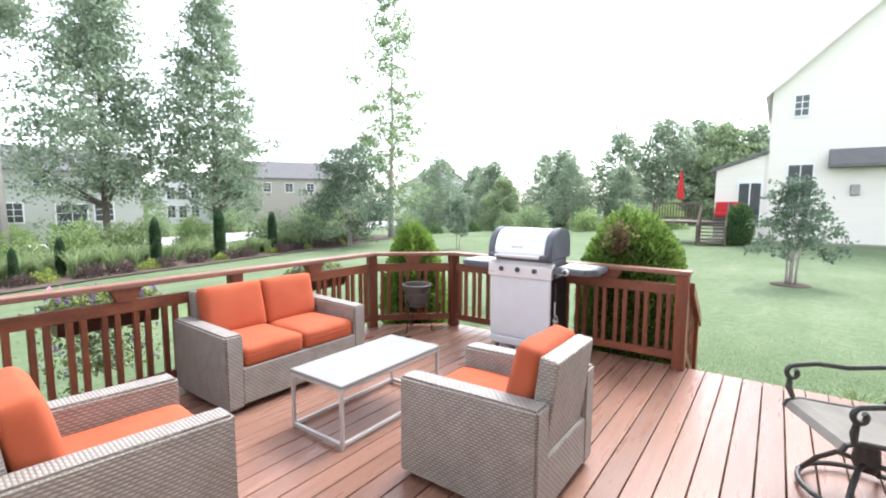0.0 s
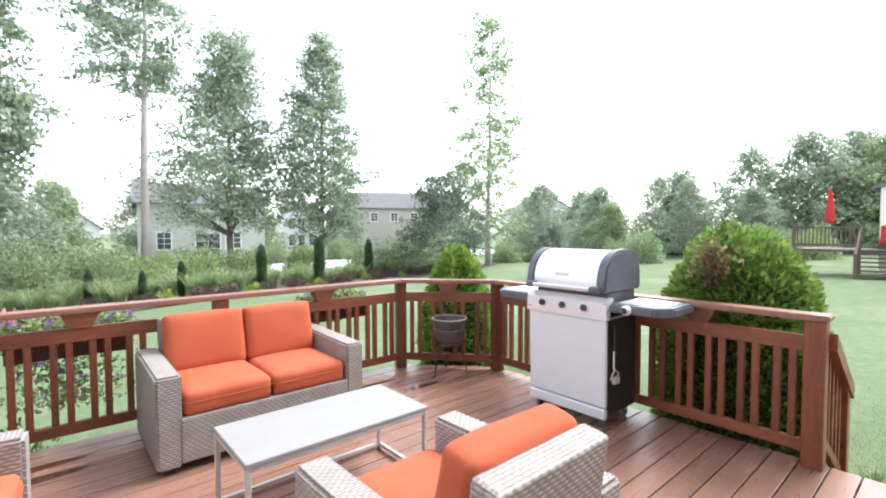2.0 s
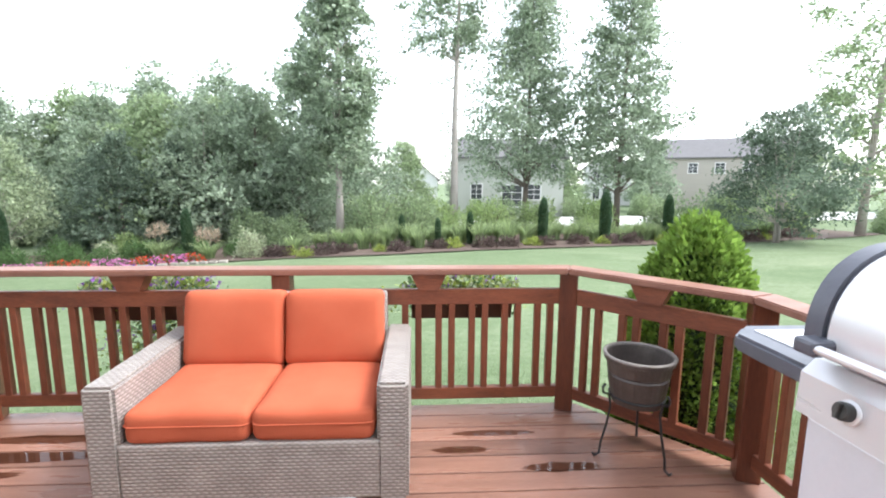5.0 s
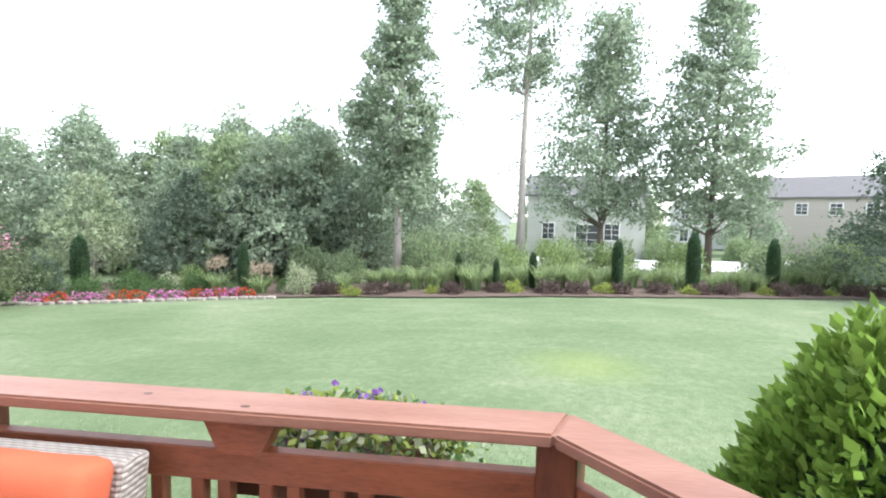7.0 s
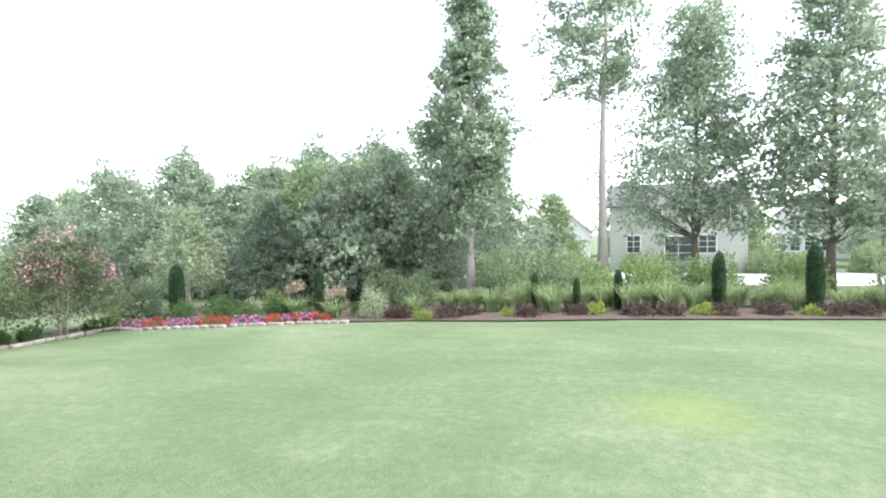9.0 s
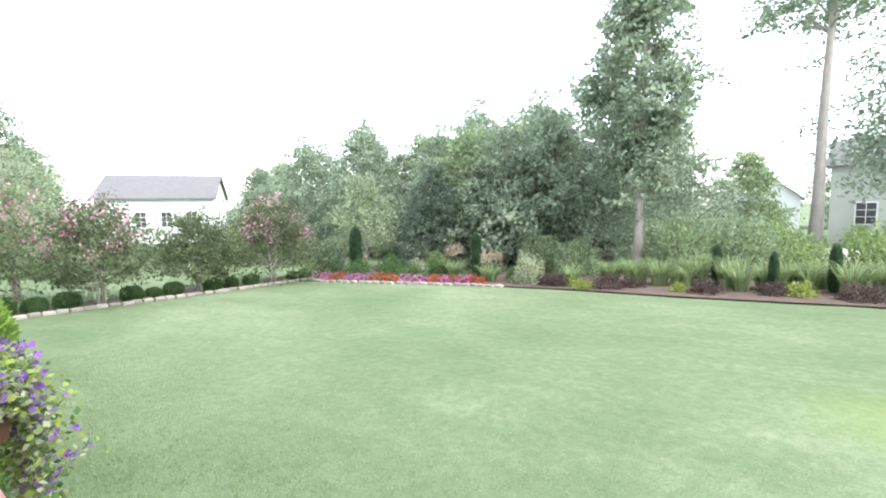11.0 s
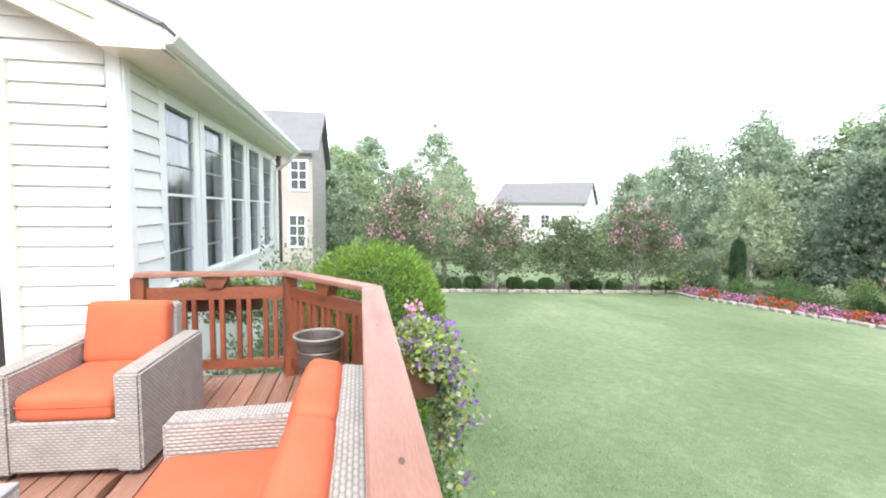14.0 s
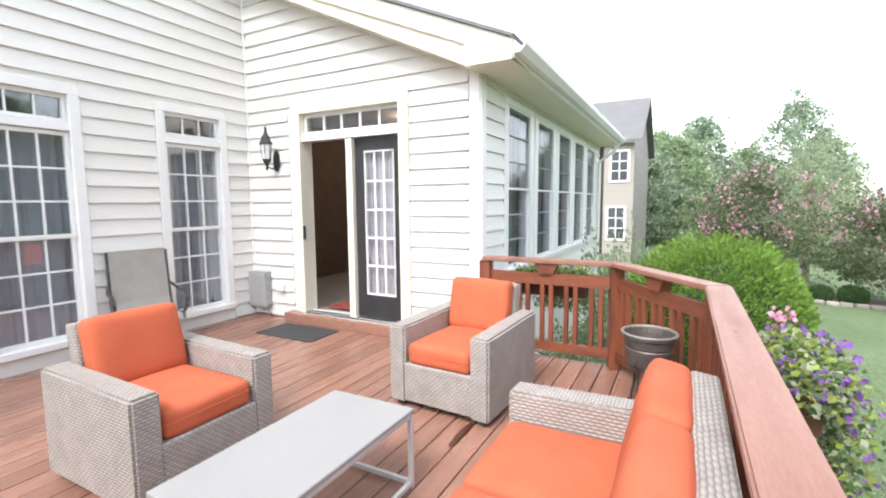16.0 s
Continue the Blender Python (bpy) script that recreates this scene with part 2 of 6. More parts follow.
M_ARBIN = mat("inner_shade_green", (0.022, 0.045, 0.014), (0.035, 0.065, 0.02), rough=0.9, scale=6, fine=40, bump=0.8)
M_CLIMB = leaf_mat("bright_small_leaf", (0.13, 0.23, 0.06), (0.20, 0.31, 0.10))
M_BOX = leaf_mat("boxwood_leaf", (0.09, 0.165, 0.06), (0.14, 0.23, 0.09))
M_CYP = leaf_mat("cypress_leaf", (0.06, 0.115, 0.06), (0.09, 0.155, 0.085))
M_PINK = leaf_mat("pink_blossom", (0.70, 0.30, 0.43), (0.74, 0.46, 0.54))
M_HOTPINK = leaf_mat("hot_pink_flower", (0.72, 0.16, 0.52), (0.76, 0.34, 0.62))
M_RED = leaf_mat("red_flower", (0.66, 0.06, 0.03), (0.72, 0.12, 0.05))
M_PURPLE = leaf_mat("purple_petunia", (0.23, 0.08, 0.40), (0.38, 0.20, 0.55))
M_LIME = leaf_mat("lime_leaf", (0.26, 0.34, 0.07), (0.40, 0.45, 0.14))
M_TANGRASS = leaf_mat("tan_plume", (0.42, 0.33, 0.24), (0.5, 0.42, 0.33))
M_ORNGRASS = leaf_mat("ornamental_grass", (0.25, 0.34, 0.15), (0.36, 0.44, 0.24))
M_PURPLELEAF = leaf_mat("burgundy_leaf", (0.10, 0.072, 0.066), (0.155, 0.112, 0.10))
M_VARIEGATED = leaf_mat("variegated_leaf", (0.36, 0.42, 0.26), (0.5, 0.53, 0.38))
M_HGREEN = mat("grey_green_siding", (0.50, 0.52, 0.47), (0.46, 0.48, 0.43), rough=0.6, scale=1, fine=20, bump=0.1)
M_HWHITE = mat("white_siding", (0.74, 0.74, 0.73), (0.68, 0.68, 0.67), rough=0.6, scale=1, fine=20, bump=0.1)
M_HBEIGE = mat("beige_siding", (0.33, 0.295, 0.265), (0.30, 0.27, 0.245), rough=0.6, scale=1, fine=20, stretch=(0.3, 0.3, 6), bump=0.15)
M_HPEACH = mat("peach_siding", (0.82, 0.77, 0.71), (0.78, 0.73, 0.67), rough=0.6, scale=1, fine=20, stretch=(0.3, 0.3, 6), bump=0.12)
M_HTAN = mat("tan_siding", (0.44, 0.40, 0.35), (0.40, 0.365, 0.32), rough=0.6, scale=1, fine=20, stretch=(0.3, 0.3, 6), bump=0.12)
M_HROOF = mat("far_grey_roof", (0.135, 0.132, 0.135), (0.175, 0.172, 0.175), rough=0.9, scale=2, fine=20, bump=0.3)
M_DARKPANE = mat("dark_pane", (0.05, 0.055, 0.06), (0.09, 0.095, 0.10), rough=0.12, scale=0.7, bump=0)
M_REDCLOTH = mat("red_canvas", (0.55, 0.03, 0.03), (0.45, 0.025, 0.03), rough=0.85, bump=0.1)
M_NDECK = mat("grey_brown_deck", (0.13, 0.09, 0.07), (0.09, 0.06, 0.05), rough=0.7, bump=0.2)
M_LAMPGLASS = mat("clear_lamp_glass", (0.75, 0.77, 0.78), (0.7, 0.72, 0.74), rough=0.1, bump=0)


def glass_material():
    m = bpy.data.materials.new("window_glass")
    m.use_nodes = True
    N, L = m.node_tree.nodes, m.node_tree.links
    t, g, mx = N.new("ShaderNodeBsdfTransparent"), N.new("ShaderNodeBsdfGlossy"), N.new("ShaderNodeMixShader")
    t.inputs[0].default_value = (0.84, 0.86, 0.89, 1)
    g.inputs["Roughness"].default_value = 0.03
    mx.inputs[0].default_value = 0.13
    L.new(t.outputs[0], mx.inputs[1])
    L.new(g.outputs[0], mx.inputs[2])
    L.new(mx.outputs[0], N["Material Output"].inputs["Surface"])
    return m


M_GLASS = glass_material()
M_BROWNED = leaf_mat("browned_spray", (0.20, 0.14, 0.085), (0.28, 0.20, 0.12))


def math_node(N, L, op, a, b=None):
    n = N.new("ShaderNodeMath")
    n.operation = op
    for k, v in enumerate((a, b)):
        if v is None:
            continue
        if isinstance(v, (int, float)):
            n.inputs[k].default_value = v
        else:
            L.new(v, n.inputs[k])
    return n.outputs[0]


def wicker_material():
    """Strands in rows that pass over and under upright ribs."""
    m = bpy.data.materials.new("grey_resin_wicker")
    m.use_nodes = True
    N, L = m.node_tree.nodes, m.node_tree.links
    p = N["Principled BSDF"]
    tc = N.new("ShaderNodeTexCoord")
    ns = N.new("ShaderNodeTexNoise")
    ns.inputs["Scale"].default_value = 14
    L.new(tc.outputs["Object"], ns.inputs["Vector"])
    sep = N.new("ShaderNodeSeparateXYZ")
    L.new(tc.outputs["UV"], sep.inputs[0])
    wob = math_node(N, L, "MULTIPLY", ns.outputs["Fac"], 0.006)
    row = math_node(N, L, "DIVIDE", math_node(N, L, "ADD", sep.outputs["Y"], wob), 0.0155)
    col = math_node(N, L, "DIVIDE", math_node(N, L, "ADD", sep.outputs["X"], wob), 0.017)
    strand = math_node(N, L, "SINE", math_node(N, L, "MULTIPLY", math_node(N, L, "FRACT", row), math.pi))
    over = math_node(N, L, "SINE", math_node(N, L, "MULTIPLY", math_node(N, L, "ADD", col, math_node(N, L, "FLOOR", row)), math.pi))
    lift = math_node(N, L, "MULTIPLY_ADD", over, 0.36)
    lift.node.inputs[2].default_value = 0.64
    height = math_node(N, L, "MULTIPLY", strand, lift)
    # ramp on weave height: shade in the gaps is put into the colour
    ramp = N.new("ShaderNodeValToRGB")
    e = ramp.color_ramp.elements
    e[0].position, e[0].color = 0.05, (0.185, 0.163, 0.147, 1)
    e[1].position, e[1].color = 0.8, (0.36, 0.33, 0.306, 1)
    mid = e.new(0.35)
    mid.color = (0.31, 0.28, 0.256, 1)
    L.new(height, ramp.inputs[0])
    hs = N.new("ShaderNodeHueSaturation")
    mr = N.new("ShaderNodeMapRange")
    mr.inputs["To Min"].default_value, mr.inputs["To Max"].default_value = 0.75, 1.3
    L.new(ns.outputs["Fac"], mr.inputs["Value"])
    L.new(mr.outputs[0], hs.inputs["Value"])
    L.new(ramp.outputs[0], hs.inputs["Color"])
    L.new(hs.outputs[0], p.inputs["Base Color"])
    b = N.new("ShaderNodeBump")
    b.inputs["Strength"].default_value, b.inputs["Distance"].default_value = 0.6, 0.006
    L.new(height, b.inputs["Height"])
    L.new(b.outputs[0], p.inputs["Normal"])
    p.inputs["Roughness"].default_value = 0.5
    return m


def lawn_material():
    """Turf: broad pale patches, mottling, tufts and blade grain."""
    m = bpy.data.materials.new("lawn_turf")
    m.use_nodes = True
    N, L = m.node_tree.nodes, m.node_tree.links
    p = N["Principled BSDF"]
    tc = N.new("ShaderNodeTexCoord")
    outs = []
    for sc, det, st in ((0.22, 3, (1, 1, 1)), (1.1, 4, (1.6, 0.5, 1)), (7, 5, (1, 1, 1)), (45, 3, (1, 1, 1))):
        mp = N.new("ShaderNodeMapping")
        mp.inputs["Scale"].default_value = st
        mp.inputs["Rotation"].default_value = (0, 0, 0.5)
        L.new(tc.outputs["Object"], mp.inputs["Vector"])
        n = N.new("ShaderNodeTexNoise")
        n.inputs["Scale"].default_value, n.inputs["Detail"].default_value, n.inputs["Roughness"].default_value = sc, det, 0.62
        L.new(mp.outputs[0], n.inputs["Vector"])
        outs.append(n.outputs["Fac"])
    tone = math_node(N, L, "ADD", math_node(N, L, "MULTIPLY", outs[0], 1.1), math_node(N, L, "MULTIPLY", outs[1], 0.5))
    tone = math_node(N, L, "ADD", tone, math_node(N, L, "MULTIPLY", outs[2], 0.9))
    tone = math_node(N, L, "ADD", tone, math_node(N, L, "MULTIPLY", outs[3], 0.9))
    r = N.new("ShaderNodeMapRange")
    r.inputs["From Min"].default_value, r.inputs["From Max"].default_value = 1.2, 2.25
    L.new(tone, r.inputs["Value"])
    ramp = N.new("ShaderNodeValToRGB")
    e = ramp.color_ramp.elements
    e[0].position, e[0].color = 0.0, (0.092, 0.140, 0.064, 1)
    e[1].position, e[1].color = 1.0, (0.272, 0.31, 0.202, 1)
    k = e.new(0.5)
    k.color = (0.155, 0.206, 0.111, 1)
    L.new(r.outputs[0], ramp.inputs[0])
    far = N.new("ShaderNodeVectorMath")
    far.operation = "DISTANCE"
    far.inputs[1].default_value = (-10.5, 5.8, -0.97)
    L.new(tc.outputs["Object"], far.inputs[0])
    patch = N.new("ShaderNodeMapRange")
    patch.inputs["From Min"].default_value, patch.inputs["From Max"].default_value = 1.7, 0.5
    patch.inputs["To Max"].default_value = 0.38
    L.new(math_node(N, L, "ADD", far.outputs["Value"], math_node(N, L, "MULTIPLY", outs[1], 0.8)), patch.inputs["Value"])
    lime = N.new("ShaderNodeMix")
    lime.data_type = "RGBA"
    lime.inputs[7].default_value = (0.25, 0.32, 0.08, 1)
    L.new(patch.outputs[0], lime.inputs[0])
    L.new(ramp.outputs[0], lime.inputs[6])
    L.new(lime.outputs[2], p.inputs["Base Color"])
    p.inputs["Roughness"].default_value = 0.85
    p.inputs["Specular IOR Level"].default_value = 0.15
    b = N.new("ShaderNodeBump")
    b.inputs["Strength"].default_value, b.inputs["Distance"].default_value = 0.7, 0.03
    L.new(math_node(N, L, "ADD", outs[2], outs[3]), b.inputs["Height"])
    L.new(b.outputs[0], p.inputs["Normal"])
    return m


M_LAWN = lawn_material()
M_WICKER = wicker_material()

# ---- ground sheet ----
def sheet(name, xs, ys, lift, material, label, category, kind="structure"):
    bm = bmesh.new()
    g = [[bm.verts.new((x, y, ground(x, y) + lift)) for y in ys] for x in xs]
    for i in range(len(xs) - 1):
        for j in range(len(ys) - 1):
            bm.faces.new((g[i][j], g[i + 1][j], g[i + 1][j + 1], g[i][j + 1]))
    return tagged(part(name, bm, material), label, category, kind=kind)


XS = [-900, -300, -120, -60, -32] + [-32 + 2 * i for i in range(1, 16)] + [0, 20, 60, 200, 900]
YS = [-900, -300, -120, -60, -22] + [-22 + 2 * i for i in range(1, 14)] + [6, 20, 40, 80, 200, 900]
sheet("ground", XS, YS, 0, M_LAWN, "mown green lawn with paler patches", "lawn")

# deck: outline in plan, boards run along y
RX, YA, YD = -3.865, 4.45, 0.99           # back rail line and its two corners
BX, BY, CX, CY = -3.13, 5.12, -3.18, 0.13  # diagonal corners
EX, HX = -0.60, -2.0                    # rail ends
WALL_Y, WALL_X, SUN_X = 0.055, 1.31, -1.90
OUT = 0.07


def y_hi(x):
    return min(BY + OUT, YA + OUT + (x - RX + OUT) * (BY - YA) / (BX - RX))


def y_lo(x):
    if x > SUN_X:
        return WALL_Y + 0.004
    return max(CY - OUT, YD - OUT - (x - RX + OUT) * (YD - CY) / (CX - RX))


deck = thing("deck_floor", "reddish brown composite deck of long narrow boards, damp in places", "deck", pose(0, 0, 0), kind="structure")
bw, gap = 0.142, 0.008
x = RX - OUT
while x < WALL_X - 0.02:
    a, b = x + gap / 2, min(x + bw - gap / 2, WALL_X - 0.003)
    bm = bmesh.new()
    prism(bm, [(a, y_lo(a) if b < SUN_X else y_lo(b)), (b, y_lo(b)), (b, y_hi(b)), (a, y_hi(a))], "z", -0.026, 0.0)
    bmesh.ops.bevel(bm, geom=[e for e in bm.edges if abs(e.verts[0].co.z) < 1e-4 and abs(e.verts[1].co.z) < 1e-4], offset=0.003, segments=1, affect="EDGES")
    part("deck_board", bm, M_DECK, deck)
    x += bw
skirt = thing("deck_skirt", "brown fascia boards round the deck edge", "deck fascia", pose(0, 0, 0), kind="structure")


def beam(bm, p, q, w, h, z, bevel=0.0):
    """A beam from p to q in plan, w wide and h high, its top at z."""
    d = Vector((q[0] - p[0], q[1] - p[1], 0))
    m = Matrix.Translation(((p[0] + q[0]) / 2, (p[1] + q[1]) / 2, z - h / 2)) @ Matrix.Rotation(math.atan2(d.y, d.x), 4, "Z")
    return box(bm, (0, 0, 0), (d.length, w, h), bevel, m)


PTS = [(HX, CY), (CX, CY), (RX, YD), (RX, YA), (BX, BY), (EX, BY)]
OUTL = [(SUN_X, CY - OUT), (CX - 0.03, CY - OUT), (RX - OUT, YD - 0.03), (RX - OUT, YA + 0.03), (BX - 0.03, BY + OUT), (WALL_X, BY + OUT)]
for p, q in zip(OUTL, OUTL[1:]):
    part("fascia_board", beam(bmesh.new(), p, q, 0.03, 0.26, -0.03, 0.004), M_RAIL, skirt)
for px, py in [(RX + 0.1, 1.2), (RX + 0.1, 2.7), (RX + 0.1, 4.3), (-2.9, 4.9), (-1.7, 4.95), (-0.4, 4.95), (0.9, 4.95)]:
    zb = ground(px, py) - 0.1
    part("support_post", a_box((px, py, (zb - 0.03) / 2), (0.12, 0.12, -0.03 - zb), 0.006), M_RAIL, skirt)

# ---- railing ----
railing = thing("deck_railing", "red-brown stained wooden deck railing with paired balusters", "railing", pose(0, 0, 0), kind="structure")
TOP = 0.915


def post(px, py, ang=0.0, z0=0.0):
    m = Matrix.Translation((px, py, 0)) @ Matrix.Rotation(ang, 4, "Z")
    part("post", a_box((0, 0, (TOP - 0.036 + z0) / 2), (0.105, 0.105, TOP - 0.036 - z0), 0.005, m), M_RAILV, railing)


def bracket(px, py, ang):
    bm = bmesh.new()
    prism(bm, [(-0.105, TOP - 0.037), (0.105, TOP - 0.037), (0.06, 0.782), (-0.06, 0.782)], "y", -0.045, 0.045)
    bm.transform(Matrix.Translation((px, py, 0)) @ Matrix.Rotation(ang, 4, "Z"))
    part("bracket", bm, M_RAIL, railing)


bal = a_box((0, 0, 0.42), (0.04, 0.036, 0.54), 0.003)
bal_me = bpy.data.meshes.new("baluster")
bal.to_mesh(bal_me)
bal_me.materials.append(M_RAILV)


def bay(p, q):
    p, q = Vector((*p, 0)), Vector((*q, 0))
    d = q - p
    n, ang = d.normalized(), math.atan2(d.y, d.x)
    a, b = p + n * 0.05, q - n * 0.05
    part("rail", beam(bmesh.new(), a, b, 0.04, 0.095, 0.782, 0.004), M_RAIL, railing)
    part("rail", beam(bmesh.new(), a, b, 0.04, 0.075, 0.155, 0.004), M_RAIL, railing)
    c = (p + q) / 2
    bracket(c.x, c.y, ang)
    length = (b - a).length
    k = max(1, round(length / 0.2))
    for i in range(k):
        for s in (-0.04, 0.04):
            w = a + n * (length * (i + 0.5) / k + s)
            piece("baluster", bal_me, railing, Matrix.Translation((w.x, w.y, 0)) @ Matrix.Rotation(ang, 4, "Z"))


MID = (RX, (YA + YD) / 2)
MIDR = ((BX + EX) / 2, BY)
for p, q in [(PTS[0], PTS[1]), (PTS[1], PTS[2]), (PTS[2], MID), (MID, PTS[3]), (PTS[3], PTS[4]), (PTS[4], MIDR), (MIDR, PTS[5])]:
    bay(p, q)
for (px, py), ang in [(PTS[0], 0), (PTS[1], 0.4), (PTS[2], 0.4), (MID, 0), (PTS[3], -0.4), (PTS[4], -0.4), (MIDR, 0), (PTS[5], 0)]:
    post(px, py, ang)


def cap_polygon(i):
    """The cap board over one straight run, mitred at its corners."""
    def side(p, q, s):
        d = (Vector(q) - Vector(p)).normalized()
        return Vector((-d.y, d.x)) * s
    w = 0.072
    p, q = Vector(PTS[i]), Vector(PTS[i + 1])
    out = []
    for s in (w, -w):
        for end in (0, 1):
            j = i + end
            here = Vector(PTS[j])
            n1 = side(PTS[i], PTS[i + 1], 1)
            if 0 < j < len(PTS) - 1:
                k = j if end else j - 1
                n2 = side(PTS[k], PTS[k + 1], 1)
                mm = (n1 + n2).normalized()
                out.append(here + mm * (s / mm.dot(n1)))
            else:
                d = (q - p).normalized() * (0.07 if end else -0.02)
                out.append(here + n1 * s + d)
    return [tuple(out[0]), tuple(out[1]), tuple(out[3]), tuple(out[2])]


for i in range(len(PTS) - 1):
    bm = bmesh.new()
    prism(bm, cap_polygon(i), "z", TOP - 0.036, TOP)
    bmesh.ops.bevel(bm, geom=list(bm.edges), offset=0.007, segments=2, affect="EDGES")
    part("cap_board", bm, M_CAP, railing, "pinkish weathered rail cap")
# knots in the cap board
for kx, ky in [(-3.87, 3.28), (-3.83, 3.60), (-3.86, 2.1)]:
    bm = bmesh.new()
    bmesh.ops.create_circle(bm, cap_ends=True, segments=10, radius=0.011)
    bm.transform(Matrix.Translation((kx, ky, TOP + 0.001)) @ Matrix.Diagonal((0.7, 1.3, 1, 1)))
    part("knot", bm, M_DARKWOOD, railing)

# steps off the open edge with a sloping handrail
steps = thing("deck_steps", "wooden steps down to the lawn with a sloping handrail", "steps", pose(0, 0, 0), kind="structure")
for i in range(2):
    z = -0.2 * (i + 1)
    part("tread", a_box((0.35, BY + OUT + 0.17 + 0.29 * i, z - 0.02), (1.75, 0.29, 0.04), 0.005), M_DECK, steps)
    part("riser", a_box((0.35, BY + OUT + 0.05 + 0.29 * i, z - 0.12), (1.75, 0.025, 0.17)), M_RAIL, steps)
part("stair_post", a_box((EX + 0.03, BY + 0.62, -0.12), (0.09, 0.09, 0.96), 0.004), M_RAIL, steps)
bm = bmesh.new()
prism(bm, [(BY + 0.05, 0.70), (BY + 0.05, 0.80), (BY + 0.70, 0.36), (BY + 0.70, 0.26)], "x", EX - 0.03, EX + 0.09)
part("stair_rail", bm, M_RAIL, steps)
bm = bmesh.new()
prism(bm, [(BY + 0.06, 0.10), (BY + 0.06, 0.17), (BY + 0.60, -0.20), (BY + 0.60, -0.27)], "x", EX + 0.01, EX + 0.05)
part("stair_rail", bm, M_RAIL, steps)
for i in range(4):
    yy = BY + 0.14 + 0.12 * i
    zz = 0.70 - (yy - BY) * 0.68
    part("stair_baluster", a_box((EX + 0.03, yy, zz - 0.26), (0.035, 0.035, 0.62)), M_RAIL, steps)


# ---- wicker seats ----
def cushion(c, s, m=None, puff=0.016, r=0.042):
    """A plump cushion: a box with round edges, swelled on its broad faces, slightly creased."""
    bm = bmesh.new()
    bmesh.ops.create_cube(bm, size=2)
    bmesh.ops.subdivide_edges(bm, edges=list(bm.edges), cuts=11, use_grid_fill=True)
    hs = [v / 2 for v in s]
    thin = min(range(3), key=lambda i: s[i])
    for v in bm.verts:
        u = [math.copysign(1 - (1 - abs(q)) ** 1.5, q) for q in v.co]
        q = Vector([u[i] * hs[i] for i in range(3)])
        inner = Vector([max(-(hs[i] - r), min(hs[i] - r, q[i])) for i in range(3)])
        d = q - inner
        o = inner + d.normalized() * r if d.length > 1e-6 else q
        f = 1.0
        for i in range(3):
            if i != thin:
                f *= 1 - abs(u[i]) ** 3
        o[thin] += puff * f * (1 if u[thin] > 0 else -1) * (abs(u[thin]) > 0.6)
        o += 0.005 * noise.noise_vector((o + Vector(c)) * 6)
        v.co = o + Vector(c)
    if m is not None:
        bm.transform(m)
    return bm


def cushion_seam(c, s, m=None):
    bm = bmesh.new()
    a, b, r = s[0] / 2, s[1] / 2, 0.04
    pts = []
    for cx, cy, t0 in ((a - r, b - r, 0), (-a + r, b - r, 1), (-a + r, -b + r, 2), (a - r, -b + r, 3)):
        pts += [(c[0] + cx + r * math.cos((t0 + k / 4) * math.pi / 2), c[1] + cy + r * math.sin((t0 + k / 4) * math.pi / 2), c[2]) for k in range(5)]
    tube(bm, pts + pts[:1], 0.003, 6)
    if m is not None:
        bm.transform(m)
    return bm


def wicker_seat(name, label, category, w, d, seats, m, group):
    t = thing(name, label, category, m, group)
    aw, ah = 0.135, 0.585
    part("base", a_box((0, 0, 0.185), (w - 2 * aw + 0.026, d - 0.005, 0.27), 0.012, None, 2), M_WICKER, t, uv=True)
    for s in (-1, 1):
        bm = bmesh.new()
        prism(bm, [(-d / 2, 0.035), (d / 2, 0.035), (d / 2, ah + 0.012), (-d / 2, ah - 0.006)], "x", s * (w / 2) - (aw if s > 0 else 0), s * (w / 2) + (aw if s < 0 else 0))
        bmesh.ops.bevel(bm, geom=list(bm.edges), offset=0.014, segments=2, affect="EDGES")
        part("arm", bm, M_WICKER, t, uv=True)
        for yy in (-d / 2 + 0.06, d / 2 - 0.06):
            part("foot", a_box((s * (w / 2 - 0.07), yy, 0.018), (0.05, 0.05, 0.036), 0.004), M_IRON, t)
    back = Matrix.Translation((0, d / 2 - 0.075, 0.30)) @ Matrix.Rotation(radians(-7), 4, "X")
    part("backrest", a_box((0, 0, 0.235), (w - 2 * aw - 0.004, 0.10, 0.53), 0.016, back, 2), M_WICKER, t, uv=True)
    cw = (w - 2 * aw - 0.012) / seats
    for i in range(seats):
        cx = (i - (seats - 1) / 2) * cw
        cc, cs = (cx, -0.085, 0.388), (cw - 0.006, d - 0.185, 0.15)
        q = part("seat_cushion", cushion(cc, cs), M_ORANGE, t, smooth=True)
        part("seam", cushion_seam((cx, -0.085, 0.40), (cw - 0.004, d - 0.183)), M_ORANGE, q)
        lean = Matrix.Translation((cx, d / 2 - 0.205, 0.445)) @ Matrix.Rotation(radians(-12), 4, "X")
        part("back_cushion", cushion((0, 0, 0.195), (cw - 0.006, 0.145, 0.405), lean), M_ORANGE, t, smooth=True)
    return t


wicker_seat("loveseat", "grey woven wicker loveseat with four orange cushions by the railing", "loveseat", 1.34, 0.78, 2, pose(-3.38, 2.81, 0, 0, 0, 90), "patio set")
wicker_seat("armchair", "grey woven wicker armchair with orange cushions facing the table", "armchair", 0.78, 0.82, 1, pose(-1.16, 2.74, 0, 0, 0, -90), "patio set")
wicker_seat("armchair", "grey woven wicker armchair with orange cushions near the house door", "armchair", 0.78, 0.82, 1, pose(-2.27, 1.19, 0, 0, 0, 176), "patio set")

